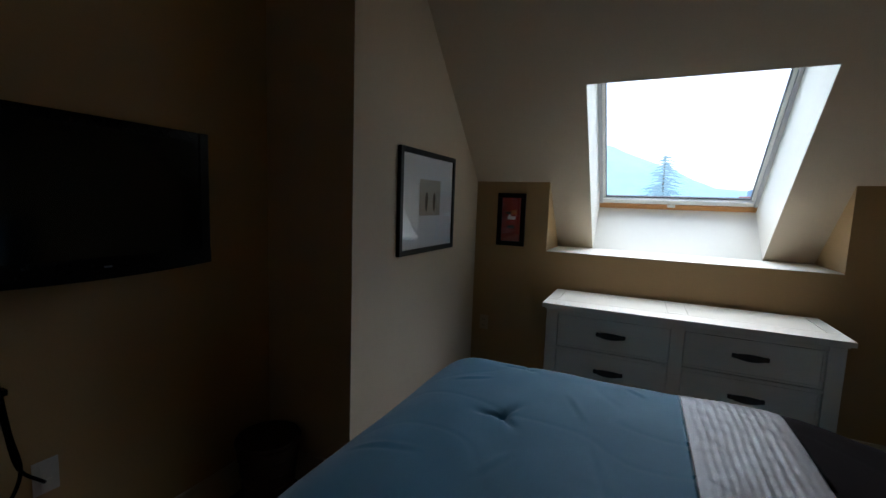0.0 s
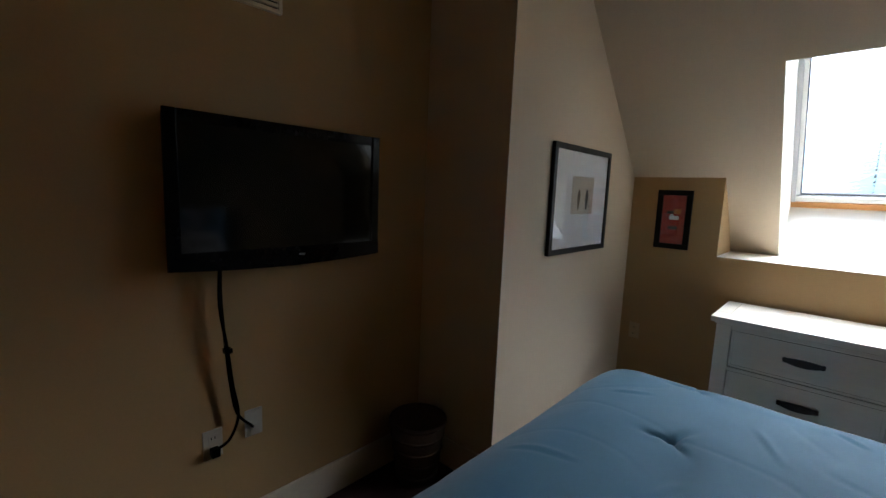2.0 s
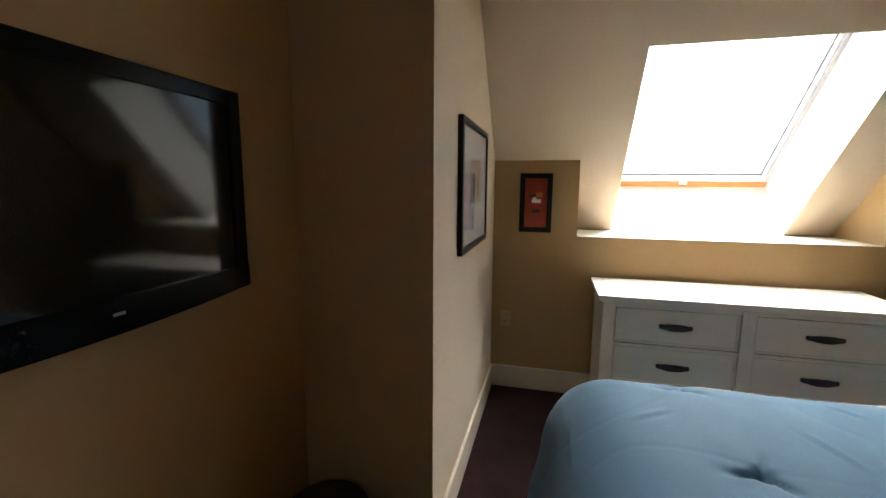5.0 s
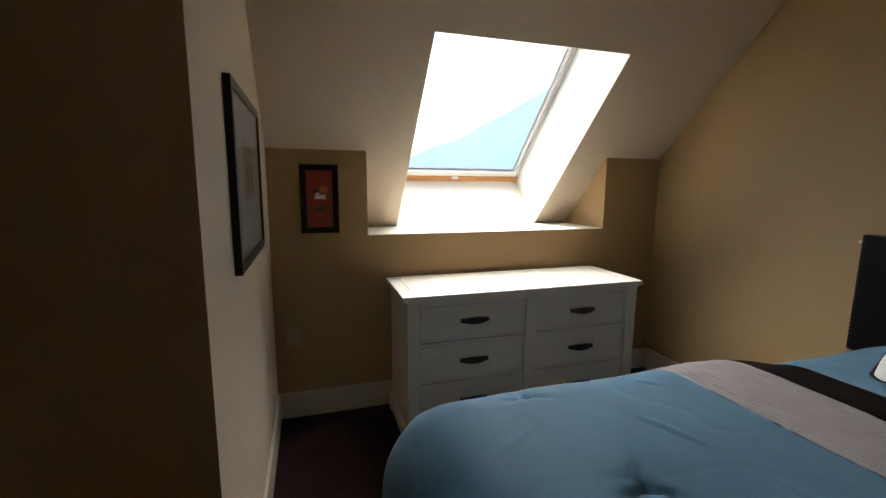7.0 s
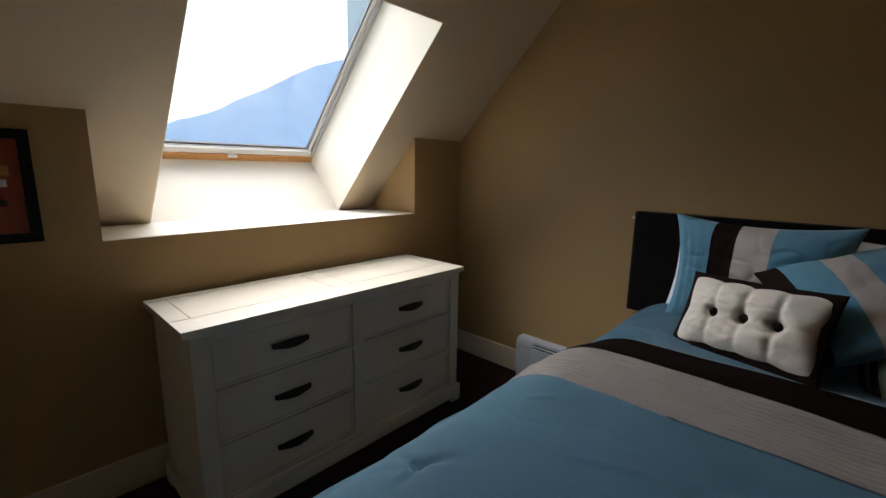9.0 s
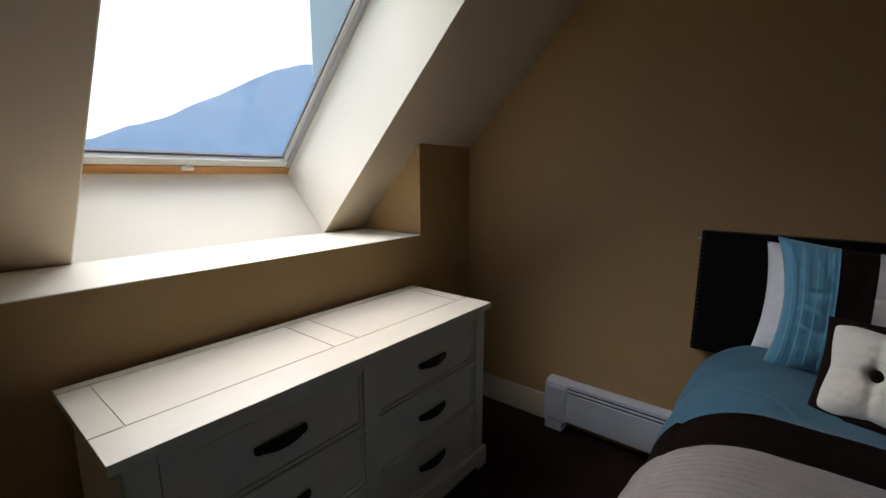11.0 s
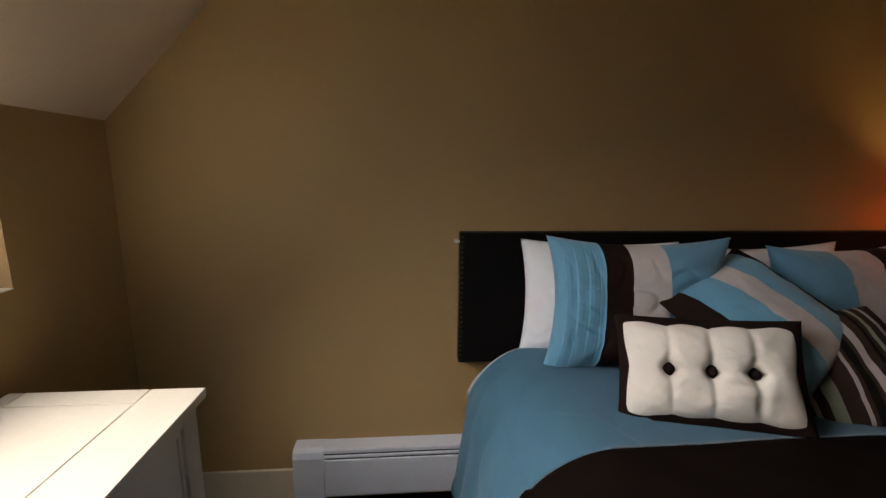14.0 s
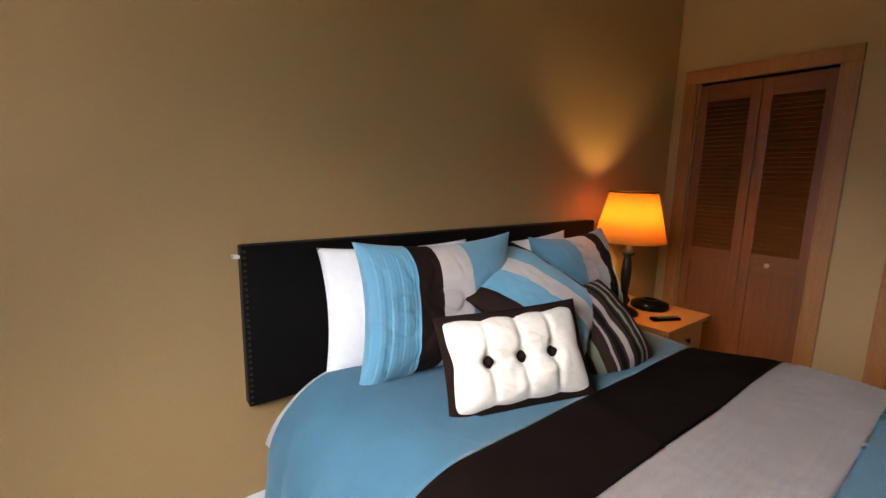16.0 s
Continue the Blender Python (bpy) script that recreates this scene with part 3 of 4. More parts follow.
tagged(mesh_object("bed_sheet", sheet, LINEN, True), "white cotton sheet folded out by the headboard", "sheet")


# ---- pillows ----
def stand(x, y, z, yaw=0, lean=15, spin=0):
    """The pose of a cushion that faces the foot of the bed: local x across, y up, z out."""
    base = Matrix(((0, 0, -1, 0), (-1, 0, 0, 0), (0, 1, 0, 0), (0, 0, 0, 1)))
    return Matrix.Translation((x, y, z)) @ Matrix.Rotation(radians(yaw), 4, "Z") @ Matrix.Rotation(radians(lean), 4, "Y") @ base @ Matrix.Rotation(radians(spin), 4, "Z")


def cushion(w, h, t, seed, pick=None, buttons=(), crease=0.003, n=44, ribs=0.0, bow=0.065):
    """A stuffed cushion; pick(a, b) names the material slot at a, b from -1 to 1."""
    bm = bmesh.new()

    def at(a, b, side):
        x = a * w / 2 * (1 - bow * (1 - b * b) * abs(a))
        y = b * h / 2 * (1 - bow * (1 - a * a) * abs(b))
        if buttons:
            x += a * 0.002 * math.cos(2 * math.pi * (b - 0.5))
            y += b * 0.002 * math.cos(4 * math.pi * (a + 0.25))
        puff = max(0.0, (1 - abs(a) ** 2.6) * (1 - abs(b) ** 2.6)) ** 0.55
        z = t / 2 * puff
        z += puff * (0.014 * noise.noise(Vector((a * 2 + seed, b * 2, side))) + 0.004 * noise.noise(Vector((a * 6, b * 6 + seed, side))))
        z -= puff * crease * max(0.0, 1 - 5 * abs(noise.noise(Vector((a * 3 + b + seed, b * 2.5 - a, side + 4)))))
        if ribs and a < -0.44:
            z += 0.0042 * math.sin(a * w / ribs * math.pi) * min(1, puff * 3)
        for bx, by in buttons:
            d = math.hypot(x - bx, y - by)
            z -= 0.042 * math.exp(-(d / 0.022) ** 2) + 0.010 * math.exp(-(d / 0.06) ** 2)
            z -= 0.011 * math.exp(-((x - bx) / 0.012) ** 2) * puff
        if buttons:
            z -= 0.004 * math.exp(-(y / 0.014) ** 2) * puff
        return Vector((x, y, side * z))

    for side in (1, -1):
        g = [[bm.verts.new(at(-1 + 2 * i / n, -1 + 2 * j / n, side)) for j in range(n + 1)] for i in range(n + 1)]
        for i in range(n):
            for j in range(n):
                f = bm.faces.new((g[i][j], g[i + 1][j], g[i + 1][j + 1], g[i][j + 1]))
                f.material_index = pick(-1 + 2 * (i + 0.5) / n, -1 + 2 * (j + 0.5) / n) if pick else 0
    bmesh.ops.remove_doubles(bm, verts=bm.verts[:], dist=1e-5)
    bmesh.ops.recalc_face_normals(bm, faces=bm.faces[:])
    return bm


def pillow(name, label, bm, mats, m, group=""):
    if not isinstance(mats, list):
        ob = tagged(mesh_object(name, bm, mats, True), label, "pillow", group)
        ob.matrix_world = m
        return ob
    ob = thing(name, label, "pillow", m, group)
    for i, mat in enumerate(mats):
        piece = bm.copy()
        bmesh.ops.delete(piece, geom=[f for f in piece.faces if f.material_index != i], context="FACES")
        for f in piece.faces:
            f.material_index = 0
        part("panel", piece, mat, ob, mat.name.replace("_", " "), True)
    bm.free()
    return ob


pillow("bed_pillow", "plump white cotton bed pillow against the headboard", cushion(0.63, 0.47, 0.17, 1, bow=0.08, crease=0.008), LINEN, stand(1.50, 1.435, 1.02, -8, 10), "white bed pillows")
pillow("bed_pillow", "plump white cotton bed pillow against the headboard", cushion(0.74, 0.47, 0.17, 7, bow=0.11, crease=0.008), LINEN, stand(1.505, 0.735, 1.005, 0, 12, 1), "white bed pillows")


def left_stripes(a, b):
    return 0 if a < -0.46 else 1 if a < -0.16 else 2 if a < 0.22 else 3


def right_stripes(a, b):
    return 0 if a < -0.28 else 1 if a < 0.22 else 2 if a < 0.54 else 3


def throw_stripes(a, b):
    return 0 if a < -0.70 else 1 if a < -0.18 else 2 if a < 0.26 else 3 if a < 0.72 else 4


pillow("pillow_sham", "large sham in teal blue with brown and grey stripes", cushion(0.66, 0.51, 0.25, 3, left_stripes, ribs=0.014, n=110, bow=0.13, crease=0.007), [BLUE, BROWN, GREY, BLUE], stand(1.325, 1.38, 1.045, -5, 3), "striped pillow shams")
pillow("pillow_sham", "large sham in teal blue with grey and brown stripes, leaning", cushion(0.70, 0.50, 0.22, 5, right_stripes, n=70, bow=0.13, crease=0.007), [BLUE, GREY, BROWN, BLUE], stand(1.37, 0.46, 1.015, 6, 20), "striped pillow shams")
reclined = Matrix(((0.390, 0.716, -0.580, 1.14), (-0.866, 0.496, 0.026, 1.045), (0.306, 0.494, 0.813, 1.055), (0, 0, 0, 1)))
pillow("throw_pillow", "square blue cushion with grey band and brown edges, reclining", cushion(0.48, 0.48, 0.17, 9, throw_stripes, n=56, bow=0.09), [BROWN, BLUE, GREY, BLUE, BROWN], reclined)
tuft = thing("tufted_pillow", "ivory tufted cushion with dark brown border and buttons", "pillow", stand(0.984, 1.33, 0.955, -21, 27, 3.5))
SPOTS = ((-0.108, 0), (0, 0), (0.108, 0))
part("border", cushion(0.505, 0.318, 0.07, 2, bow=0.045, n=60), BROWN, tuft, "dark brown border", True)
part("pad", cushion(0.475, 0.285, 0.155, 4, None, SPOTS, 0.002, n=96), IVORY, tuft, "ivory tufted pad", True)
for bx, by in SPOTS:
    part("button", lathe([(0.0, 0.050), (0.0085, 0.050), (0.0108, 0.046), (0.0108, 0.034)], 16, bx, by), BROWN, tuft, "", True)
BAND = [0, 0, 0, 2, 0, 0, 3, 3, 3, 0, 0, 0, 0, 2, 0, 1, 1, 0, 2, 2, 0, 0, 1, 0, 3, 0, 0, 2, 0, 0, 0, 0]
RUN = [i for i, (_, same) in enumerate(itertools.groupby(BAND)) for _ in same]
pillow("striped_pillow", "dark brown cushion with sage, mauve-grey and black stripes", cushion(0.35, 0.36, 0.22, 6, lambda a, b: RUN[min(31, int((a + 1) * 16))], n=64, bow=-0.06), [(COCOA, DARK, MAUVE, SAGE)[k] for k, _ in itertools.groupby(BAND)], stand(1.03, 0.85, 0.912, -28, 36, 24))

# ---- nightstand and lamp ----
NS_TOP = 0.735
night = thing("nightstand", "small orange pine nightstand beside the bed", "nightstand", pose(1.36, -0.205, FLOOR))
h = NS_TOP - FLOOR
part("tabletop", boxes((-0.27, 0.27, -0.27, 0.26, h - 0.025, h), bevel=0.004), PINETOP, night)
part("body", boxes((-0.235, 0.235, -0.24, 0.24, h - 0.19, h - 0.025)), PINETOP, night)
dr = part("drawer", boxes((-0.249, -0.235, -0.21, 0.21, h - 0.17, h - 0.04), bevel=0.003), PINETOP, night)
part("knob", lathe([(0.006, 0), (0.006, 0.012), (0.014, 0.016), (0.014, 0.024), (0, 0.028)], 16), BRONZE, dr, "", True).matrix_basis = pose(-0.249, 0, h - 0.105, 0, -90, 0)
for x in (-0.215, 0.215):
    for y in (-0.22, 0.22):
        part("leg", boxes((x - 0.02, x + 0.02, y - 0.02, y + 0.02, 0, h - 0.19), bevel=0.003), PINETOP, night)
part("shelf", boxes((-0.215, 0.215, -0.22, 0.22, 0.15, 0.17)), PINETOP, night)

lamp = thing("table_lamp", "lit table lamp with dark turned base and orange shade", "lamp", pose(1.41, -0.045, NS_TOP))
part("base", lathe([(0.0, 0), (0.085, 0), (0.085, 0.015), (0.070, 0.028), (0.030, 0.045), (0.024, 0.06), (0.034, 0.075), (0.036, 0.09), (0.022, 0.11), (0.020, 0.14), (0.028, 0.20), (0.030, 0.26), (0.022, 0.33), (0.018, 0.345), (0.036, 0.355), (0.038, 0.375), (0.018, 0.39), (0.014, 0.42), (0, 0.42)], 28), BRONZE, lamp, "dark bronze turned base", True)
part("socket", lathe([(0.016, 0.42), (0.016, 0.45), (0.010, 0.455), (0.010, 0.47)], 16), BRASS, lamp, "brass socket", True)
SB, ST = 0.435, 0.715
shade = lathe([(0.198, SB), (0.128, ST), (0.1265, ST), (0.1965, SB), (0.198, SB)], 48)
part("shade", shade, SHADE, lamp, "glowing orange fabric shade", True)
part("rim", lathe([(0.1285, ST - 0.004), (0.1300, ST - 0.004), (0.1300, ST + 0.002), (0.1285, ST + 0.002), (0.1285, ST - 0.004)], 48), BROWN, lamp, "", True)
spider = boxes((-0.127, 0.127, -0.0015, 0.0015, ST - 0.02, ST - 0.017), (-0.0015, 0.0015, -0.127, 0.127, ST - 0.02, ST - 0.017))
part("shade_holder", spider, BRASS, lamp)
bulb = new("bulb_light", bpy.data.lights.new("bulb_light", "POINT"))
bulb.data.energy, bulb.data.color, bulb.data.shadow_soft_size = 2.0, (1.0, 0.61, 0.20), 0.04
bulb.location = (1.41, -0.045, NS_TOP + 0.585)
clock = thing("alarm_clock", "low round black alarm clock on the nightstand", "clock", pose(1.38, -0.30, NS_TOP))
part("body", lathe([(0, 0), (0.100, 0), (0.112, 0.012), (0.106, 0.034), (0.07, 0.046), (0, 0.048)], 28), PLASTIC, clock, "", True)
part("dial", lathe([(0.03, 0.045), (0.06, 0.046), (0.06, 0.051), (0.03, 0.051), (0.03, 0.045)], 24), SCREEN, clock, "", True)
remote = thing("remote_control", "slim black remote control on the nightstand", "remote", pose(1.20, -0.13, NS_TOP, 0, 0, 62))
part("body", boxes((-0.085, 0.085, -0.022, 0.022, 0, 0.018), bevel=0.005), PLASTIC, remote)
keys_bm = boxes(*[(-0.07 + 0.022 * i, -0.06 + 0.022 * i, -0.013 + 0.011 * j, -0.006 + 0.011 * j, 0.018, 0.0195) for i in range(6) for j in range(3)])
part("keypad", keys_bm, GREYALU, remote)

# ---- heater ----
heater = thing("baseboard_heater", "white enamel electric baseboard heater along the wall", "heater", pose(EAST, 2.70, FLOOR) @ Matrix.Diagonal((1, 1, 0.91, 1)))
part("housing", prism([(-1.75, 0.075), (-0.13, 0.075), (-0.13, 0.262), (-1.75, 0.262)], -0.075, -0.002), HEATER, heater)
end = bmesh.new()
prof = [(-0.002, 0.065), (-0.084, 0.065), (-0.089, 0.08), (-0.091, 0.295), (-0.082, 0.322), (-0.06, 0.336), (-0.002, 0.336)]
pa = [end.verts.new((x, -0.13, z)) for x, z in prof]
pb = [end.verts.new((x, 0.0, z)) for x, z in prof]
end.faces.new(pa), end.faces.new(pb[::-1])
for i in range(len(prof)):
    j = (i + 1) % len(prof)
    end.faces.new((pa[i], pb[i], pb[j], pa[j]))
bmesh.ops.recalc_face_normals(end, faces=end.faces[:])
part("end_cap", end, HEATER, heater, "rounded white end cap")
part("front_panel", boxes((-0.087, -0.075, -1.75, -0.13, 0.085, 0.278), bevel=0.003), HEATER, heater)
part("slot", boxes((-0.072, -0.004, -1.745, -0.131, 0.262, 0.318)), DARK, heater, "dark outlet slot")
part("louvre", boxes((-0.084, -0.068, -1.75, -0.13, 0.289, 0.299), bevel=0.002), HEATER, heater)
hood = boxes((-0.078, -0.002, -1.75, -0.13, 0.3185, 0.334), (-0.081, -0.074, -1.75, -0.13, 0.311, 0.330), bevel=0.002)
part("top_hood", hood, HEATER, heater)
for y0 in (-0.11, -1.7):
    part("foot", boxes((-0.085, -0.01, y0, y0 + 0.105, 0, 0.066), bevel=0.003), HEATER, heater)

# ---- television wall ----
tv = thing("television", "black flat television on a wall mount, switched off", "television", pose(NOOK, 0.865, 1.49))
part("back", boxes((0.0, 0.045, -0.20, 0.20, -0.14, 0.14)), PLASTIC, tv, "black wall mount")
part("body", boxes((0.045, 0.082, -0.432, 0.432, -0.270, 0.270), bevel=0.012), PLASTIC, tv)
part("bezel", boxes((0.080, 0.092, -0.437, -0.395, -0.262, 0.275), (0.080, 0.092, 0.395, 0.437, -0.262, 0.275), (0.080, 0.092, -0.395, 0.395, 0.235, 0.275), bevel=0.004), PLASTIC, tv)
lip = bmesh.new()
n = 24
lo = [[lip.verts.new((x, -0.437 + 0.874 * i / n, z)) for x, z in ((0.080, -0.205), (0.093, -0.205), (0.094, -0.262 - 0.018 * (1 - (2 * i / n - 1) ** 2)), (0.080, -0.266 - 0.018 * (1 - (2 * i / n - 1) ** 2)))] for i in range(n + 1)]
for p, q in zip(lo, lo[1:]):
    for k in range(4):
        lip.faces.new((p[k], p[(k + 1) % 4], q[(k + 1) % 4], q[k]))
lip.faces.new(lo[0]), lip.faces.new(lo[-1])
bmesh.ops.recalc_face_normals(lip, faces=lip.faces[:])
part("speaker_lip", lip, PLASTIC, tv, "curved glossy lower edge")
part("screen", boxes((0.080, 0.0855, -0.395, 0.395, -0.205, 0.235)), SCREEN, tv, "dark glossy screen")
part("badge", boxes((0.093, 0.0955, 0.03, 0.055, -0.240, -0.234)), GREYALU, tv)
part("cord", tube([(NOOK + 0.05, 0.605, 1.25), (NOOK + 0.045, 0.605, 1.10), (NOOK + 0.04, 0.62, 0.90), (NOOK + 0.035, 0.635, 0.75), (NOOK + 0.03, 0.66, 0.62), (NOOK + 0.02, 0.725, 0.535)], 0.006), PLASTIC, tv, "thin black cord", True).matrix_parent_inverse = tv.matrix_world.inverted()
part("cord", tube([(NOOK + 0.06, 0.60, 1.25), (NOOK + 0.058, 0.595, 1.08), (NOOK + 0.05, 0.622, 0.90), (NOOK + 0.045, 0.64, 0.75), (NOOK + 0.04, 0.66, 0.62), (NOOK + 0.035, 0.63, 0.53), (NOOK + 0.03, 0.585, 0.50)], 0.006), PLASTIC, tv, "thin black cord", True).matrix_parent_inverse = tv.matrix_world.inverted()
part("cable_tie", boxes((NOOK + 0.03, NOOK + 0.062, 0.610, 0.638, 0.885, 0.905), bevel=0.003), PLASTIC, tv).matrix_parent_inverse = tv.matrix_world.inverted()


def wall_plate(m, hole, mat):
    plate = thing("wall_socket", "white plastic wall plate with sockets", "socket", m, "wall sockets")
    part("plate", boxes((0, 0.006, -0.036, 0.036, -0.058, 0.058), bevel=0.002), mat, plate)
    for z in (-0.025, 0.025):
        part("outlet", boxes((0.006, 0.009, -0.017, 0.017, z - 0.015, z + 0.015), bevel=0.001), mat, plate)
        if not hole:
            part("slot", boxes((0.009, 0.0095, -0.008, -0.005, z - 0.005, z + 0.006), (0.009, 0.0095, 0.005, 0.008, z - 0.005, z + 0.006)), DARK, plate)
    return plate


wall_plate(pose(NOOK, 0.735, 0.545), True, PLATE)
wall_plate(pose(NOOK, 0.575, 0.515), False, PLATE)
wall_plate(pose(-1.045, NORTH, 0.55, 0, 0, -90), False, BEIGEP)
plug = thing("power_plug", "black plug in the wall socket", "plug", pose(NOOK + 0.0095, 0.575, 0.49))
part("body", boxes((0, 0.035, -0.016, 0.016, -0.016, 0.016), bevel=0.005), PLASTIC, plug)
vent = thing("wall_vent", "small pale slatted vent high on the wall", "vent", pose(NOOK, 0.77, 2.27))
part("frame", boxes((0, 0.02, -0.10, 0.10, -0.085, -0.07), (0, 0.02, -0.10, 0.10, 0.07, 0.085), (0, 0.02, -0.10, -0.085, -0.07, 0.07), (0, 0.02, 0.085, 0.10, -0.07, 0.07), bevel=0.002), TRIM, vent)
part("backing", boxes((0.0, 0.004, -0.085, 0.085, -0.07, 0.07)), DARK, vent)
for i in range(6):
    part("slat", boxes((0.005, 0.016, -0.085, 0.085, -0.062 + 0.022 * i, -0.050 + 0.022 * i)), TRIM, vent)

basket = thing("wastebasket", "dark woven wastebasket in the corner", "wastebasket", pose(-1.50, 1.515, FLOOR))
part("wall", lathe([(0.0, 0.0), (0.105, 0.0), (0.150, 0.33), (0.138, 0.33), (0.096, 0.012), (0, 0.012)], 28), WICKER, basket, "", True)
for z in (0.03, 0.10, 0.17, 0.24, 0.31):
    r = 0.105 + 0.045 * z / 0.33
    part("hoop", lathe([(r, z), (r + 0.006, z + 0.004), (r + 0.006, z + 0.014), (r + 0.001, z + 0.018), (r, z)], 28), WICKER, basket, "", True)


# ---- pictures ----
def framed(name, label, m, w, h, border, depth, mat):
    """Local x across, z up, -y out of the wall."""
    pic = thing(name, label, "picture", m)
    part("frame", boxes((-w / 2, w / 2, -depth, 0, -h / 2, -h / 2 + border), (-w / 2, w / 2, -depth, 0, h / 2 - border, h / 2), (-w / 2, -w / 2 + border, -depth, 0, -h / 2 + border, h / 2 - border), (w / 2 - border, w / 2, -depth, 0, -h / 2 + border, h / 2 - border), bevel=0.002), BLACKWOOD, pic, "black wooden frame")
    part("mat_board", boxes((-w / 2 + border, w / 2 - border, -depth + 0.010, -0.001, -h / 2 + border, h / 2 - border)), mat, pic)
    pane = part("pane", boxes((-w / 2 + border, w / 2 - border, -depth + 0.004, -depth + 0.006, -h / 2 + border, h / 2 - border)), GLASS, pic)
    pane.visible_shadow = False
    return pic


figure = framed("framed_print", "black framed print with wide white mat", pose(WEST, 2.46, 1.512, 0, 0, 90), 0.735, 0.615, 0.032, 0.024, PAPER)
y = -0.024 + 0.0095
part("print", boxes((-0.13, 0.15, y - 0.001, y + 0.001, -0.08, 0.14)), PRINT, figure, "pale beige print")
for cx in (-0.045, 0.06):
    outline = [(cx - 0.006, -0.055), (cx + 0.007, -0.055), (cx + 0.016, -0.005), (cx + 0.021, 0.030), (cx + 0.010, 0.062), (cx - 0.004, 0.062), (cx - 0.016, 0.030), (cx - 0.015, -0.005)]
    part("mark", prism(outline, 0, 0.001), INK, figure).matrix_basis = Matrix(((0, 1, 0, 0), (1, 0, 0, y - 0.0025), (0, 0, 1, 0), (0, 0, 0, 1)))
part("line", boxes((0.055, 0.125, y - 0.0022, y - 0.0012, -0.034, -0.030), (0.01, 0.10, y - 0.0022, y - 0.0012, 0.008, 0.011)), INK, figure)
red = framed("framed_red_picture", "small black framed red picture with pale block", pose(-0.857, NORTH, 1.402), 0.222, 0.41, 0.036, 0.02, RED)
y = -0.02 + 0.0095
part("block", boxes((-0.028, 0.035, y - 0.001, y + 0.001, 0.0, 0.026), (-0.02, 0.0, y - 0.001, y + 0.001, 0.026, 0.038)), PAPER, red, "pale block shape")
part("patch", boxes((0.0, 0.045, y - 0.001, y + 0.001, 0.04, 0.075)), ORANGE, red)
part("dark_patch", boxes((-0.045, 0.0, y - 0.0012, y + 0.001, 0.04, 0.06)), INK, red)
part("dark_patch", boxes((-0.03, 0.03, y - 0.0012, y + 0.001, -0.07, -0.045)), INK, red)

# ---- outside ----
ground = bmesh.new()
bmesh.ops.create_grid(ground, x_segments=2, y_segments=2, size=3000, matrix=Matrix.Translation((0, 0, -5)))
structure("ground", ground, GRASS, "far green valley floor")
RIDGE = ((-180, 7), (-90, 9), (-30, 11), (-10, 9), (-4, 7.5), (1, 5.4), (6.5, 2.9), (10, 2.4), (14.4, 4.2), (19.7, 6.1), (23.6, 8.2), (27, 10.1), (31, 11.9), (34.5, 12.9), (38, 12.2), (44, 10.5), (60, 11), (120, 8), (180, 7))
hills = bmesh.new()
low, high = [], []
for i in range(361):
    az = -180 + i
    for (a0, e0), (a1, e1) in zip(RIDGE, RIDGE[1:]):
        if a0 <= az <= a1:
            e = e0 + (e1 - e0) * (az - a0) / (a1 - a0)
    e += 0.35 * noise.noise(Vector((az * 0.21, 3, 0))) + 0.15 * noise.noise(Vector((az * 0.9, 9, 0)))
    R = 1600
    x, y = R * math.sin(radians(az)), R * math.cos(radians(az))
    low.append(hills.verts.new((x, y, -60)))
    high.append(hills.verts.new((1.3 * x, 1.3 * y, 1.3 * R * math.tan(radians(e)))))
for i in range(360):
    # painted haze: pale glow all round, deeper blue glow on the near mountain
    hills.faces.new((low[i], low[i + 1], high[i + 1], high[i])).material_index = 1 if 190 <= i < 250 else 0
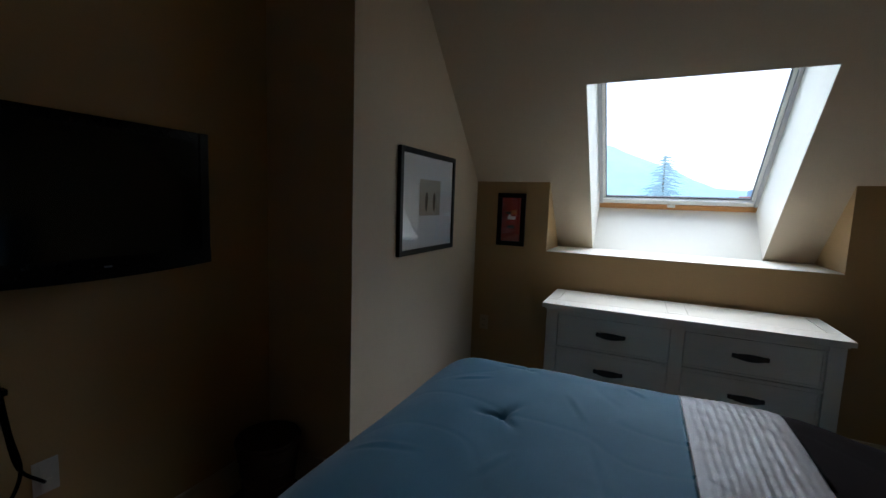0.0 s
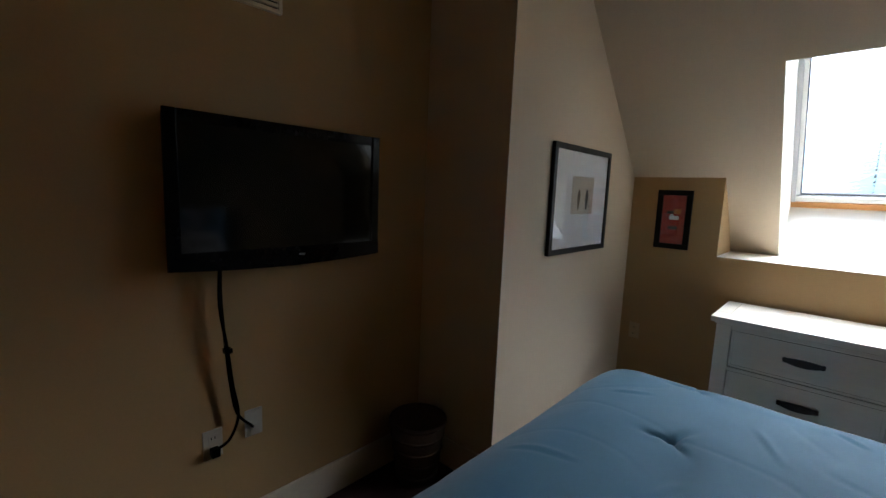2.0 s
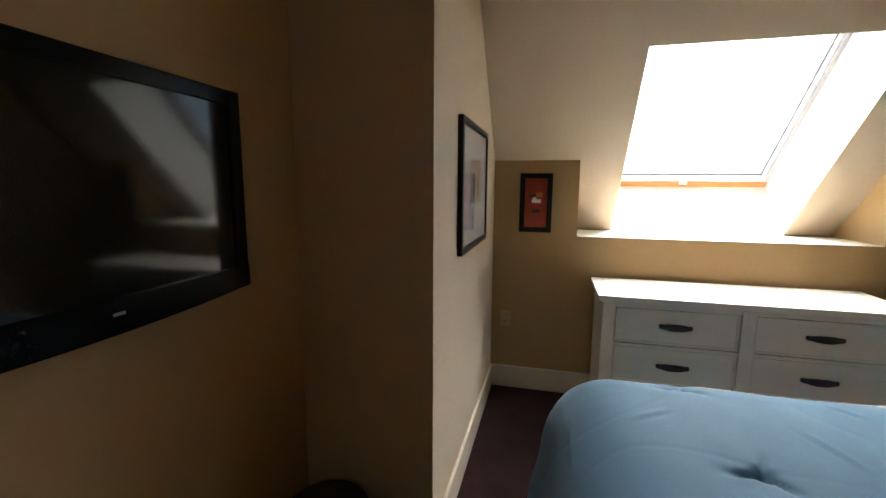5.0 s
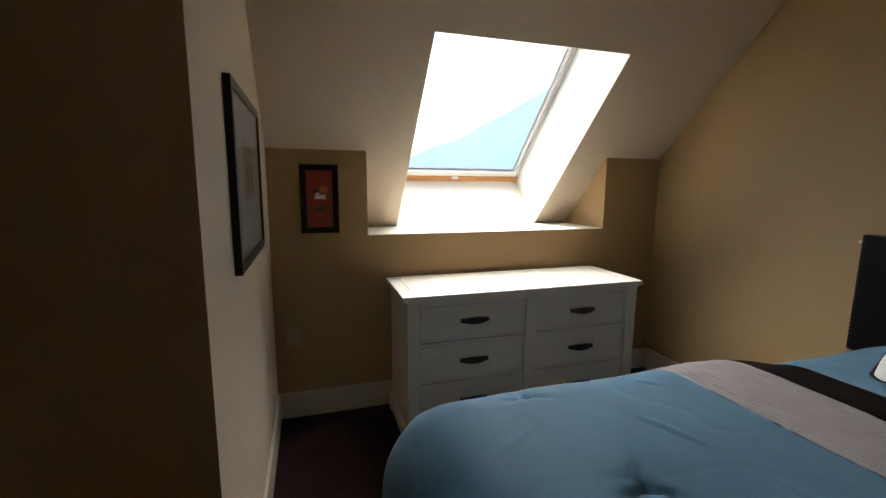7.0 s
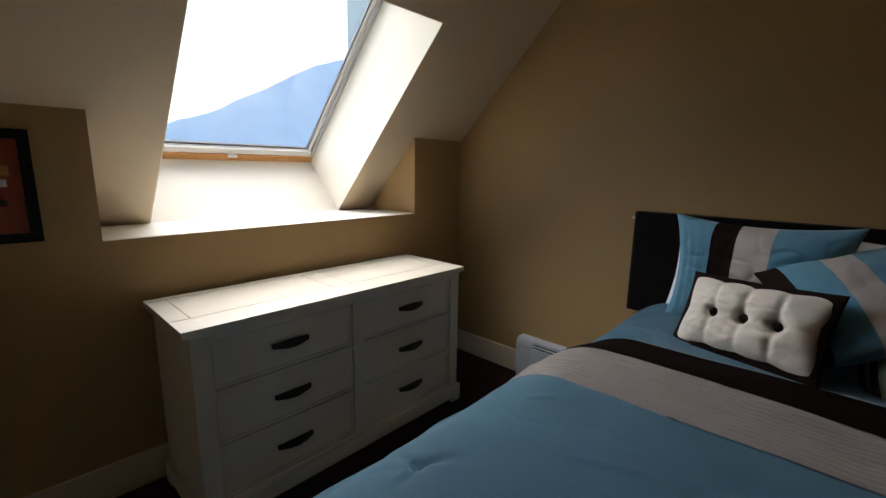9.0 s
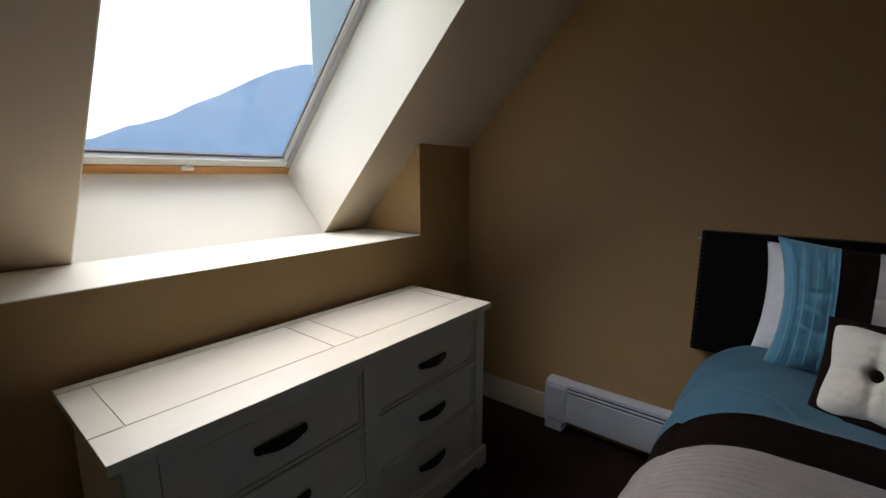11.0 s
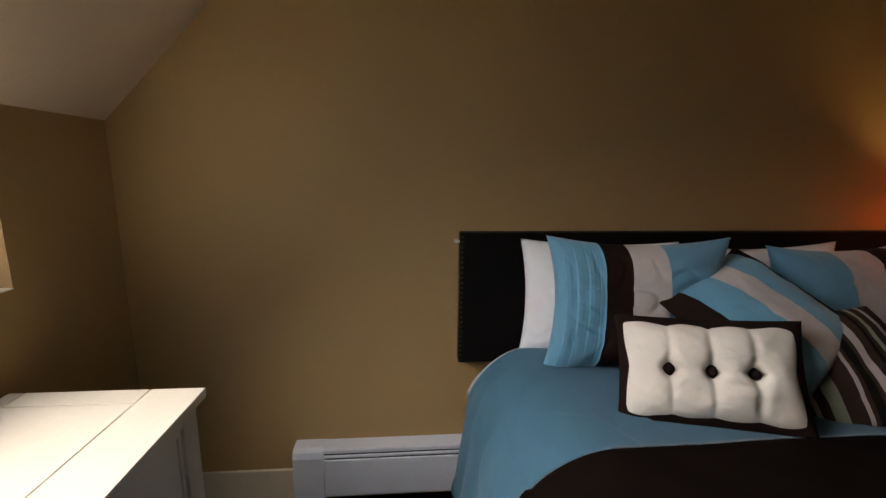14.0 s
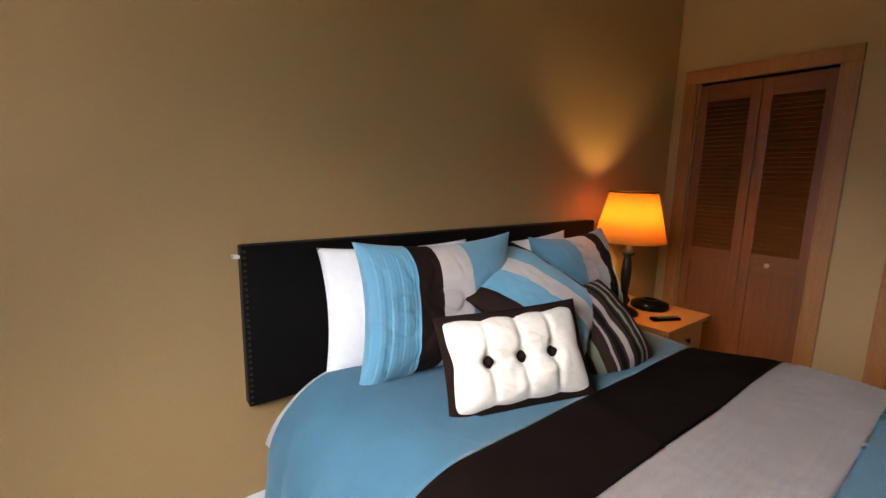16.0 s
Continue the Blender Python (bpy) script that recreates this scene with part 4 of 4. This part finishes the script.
structure("backdrop", hills, [HAZE, NEAR_HAZE], "blue wooded mountains with bright haze painted in as glow")


def conifer(m, height, spread, label):
    tree = thing("conifer", label, "tree", m)
    part("trunk", lathe([(0.28, 0), (0.2, height * 0.4), (0.04, height), (0, height)], 10), BARK, tree, "", True)
    bm = bmesh.new()
    rnd = random.Random(4)
    z = height * 0.18
    while z < height:
        f = 1 - z / height
        for k in range(9):
            a, ln = rnd.uniform(0, 6.28), spread * (0.12 + f) * rnd.uniform(0.55, 1.05)
            tip = Vector((math.cos(a) * ln, math.sin(a) * ln, z - 0.18 * ln + rnd.uniform(-0.1, 0.1)))
            for j in range(7):
                p = Vector((0, 0, z)).lerp(tip, (j + 0.6) / 7)
                s = 0.42 * (0.4 + f) * (1.2 - j / 9)
                for q in range(2):
                    o = Vector((rnd.uniform(-1, 1), rnd.uniform(-1, 1), rnd.uniform(-0.6, 0.2))) * s
                    side = Vector((-math.sin(a), math.cos(a), rnd.uniform(-0.4, 0.2))) * s
                    along = Vector((math.cos(a), math.sin(a), -0.35)) * s * 1.4
                    bm.faces.new([bm.verts.new(p + o * 0.6 + v) for v in (-side, along, side, -along * 0.5)])
        z += height * 0.022 + 0.06
    # crown glows by itself, with the distance haze in its colour
    part("crown", bm, NEEDLES_GLOW, tree)


conifer(pose(1.9, 60, -5), 13.4, 7.0, "tall conifer standing beyond the roof window")
house = thing("house", "far house with a red roof below the hills", "house", pose(15.5, 66, -5))
part("wall", boxes((-4, 4, -4, 4, 0, 5.6)), SIDING, house)
rb = prism([(-4.6, 5.4), (4.6, 5.4), (0, 8.6)], -4.6, 4.6)
part("roof", rb, SHINGLE, house)

near_house = thing("neighbour_house", "pale boarded house wall close beside the roof window", "house", pose(10.34, 12.11, -5, 0, 0, -35.5))
part("wall", boxes((-2.95, 4, -0.15, 5, 0, 15)), SIDING, near_house)
for i in range(24):
    part("board_batten", boxes((-2.93 + 0.29 * i, -2.89 + 0.29 * i, -0.18, -0.15, 0, 15)), SIDING, near_house)
part("roof", prism([(-0.6, 15), (5.4, 15), (2.4, 17)], -3.0, 4.3), SHINGLE, near_house)
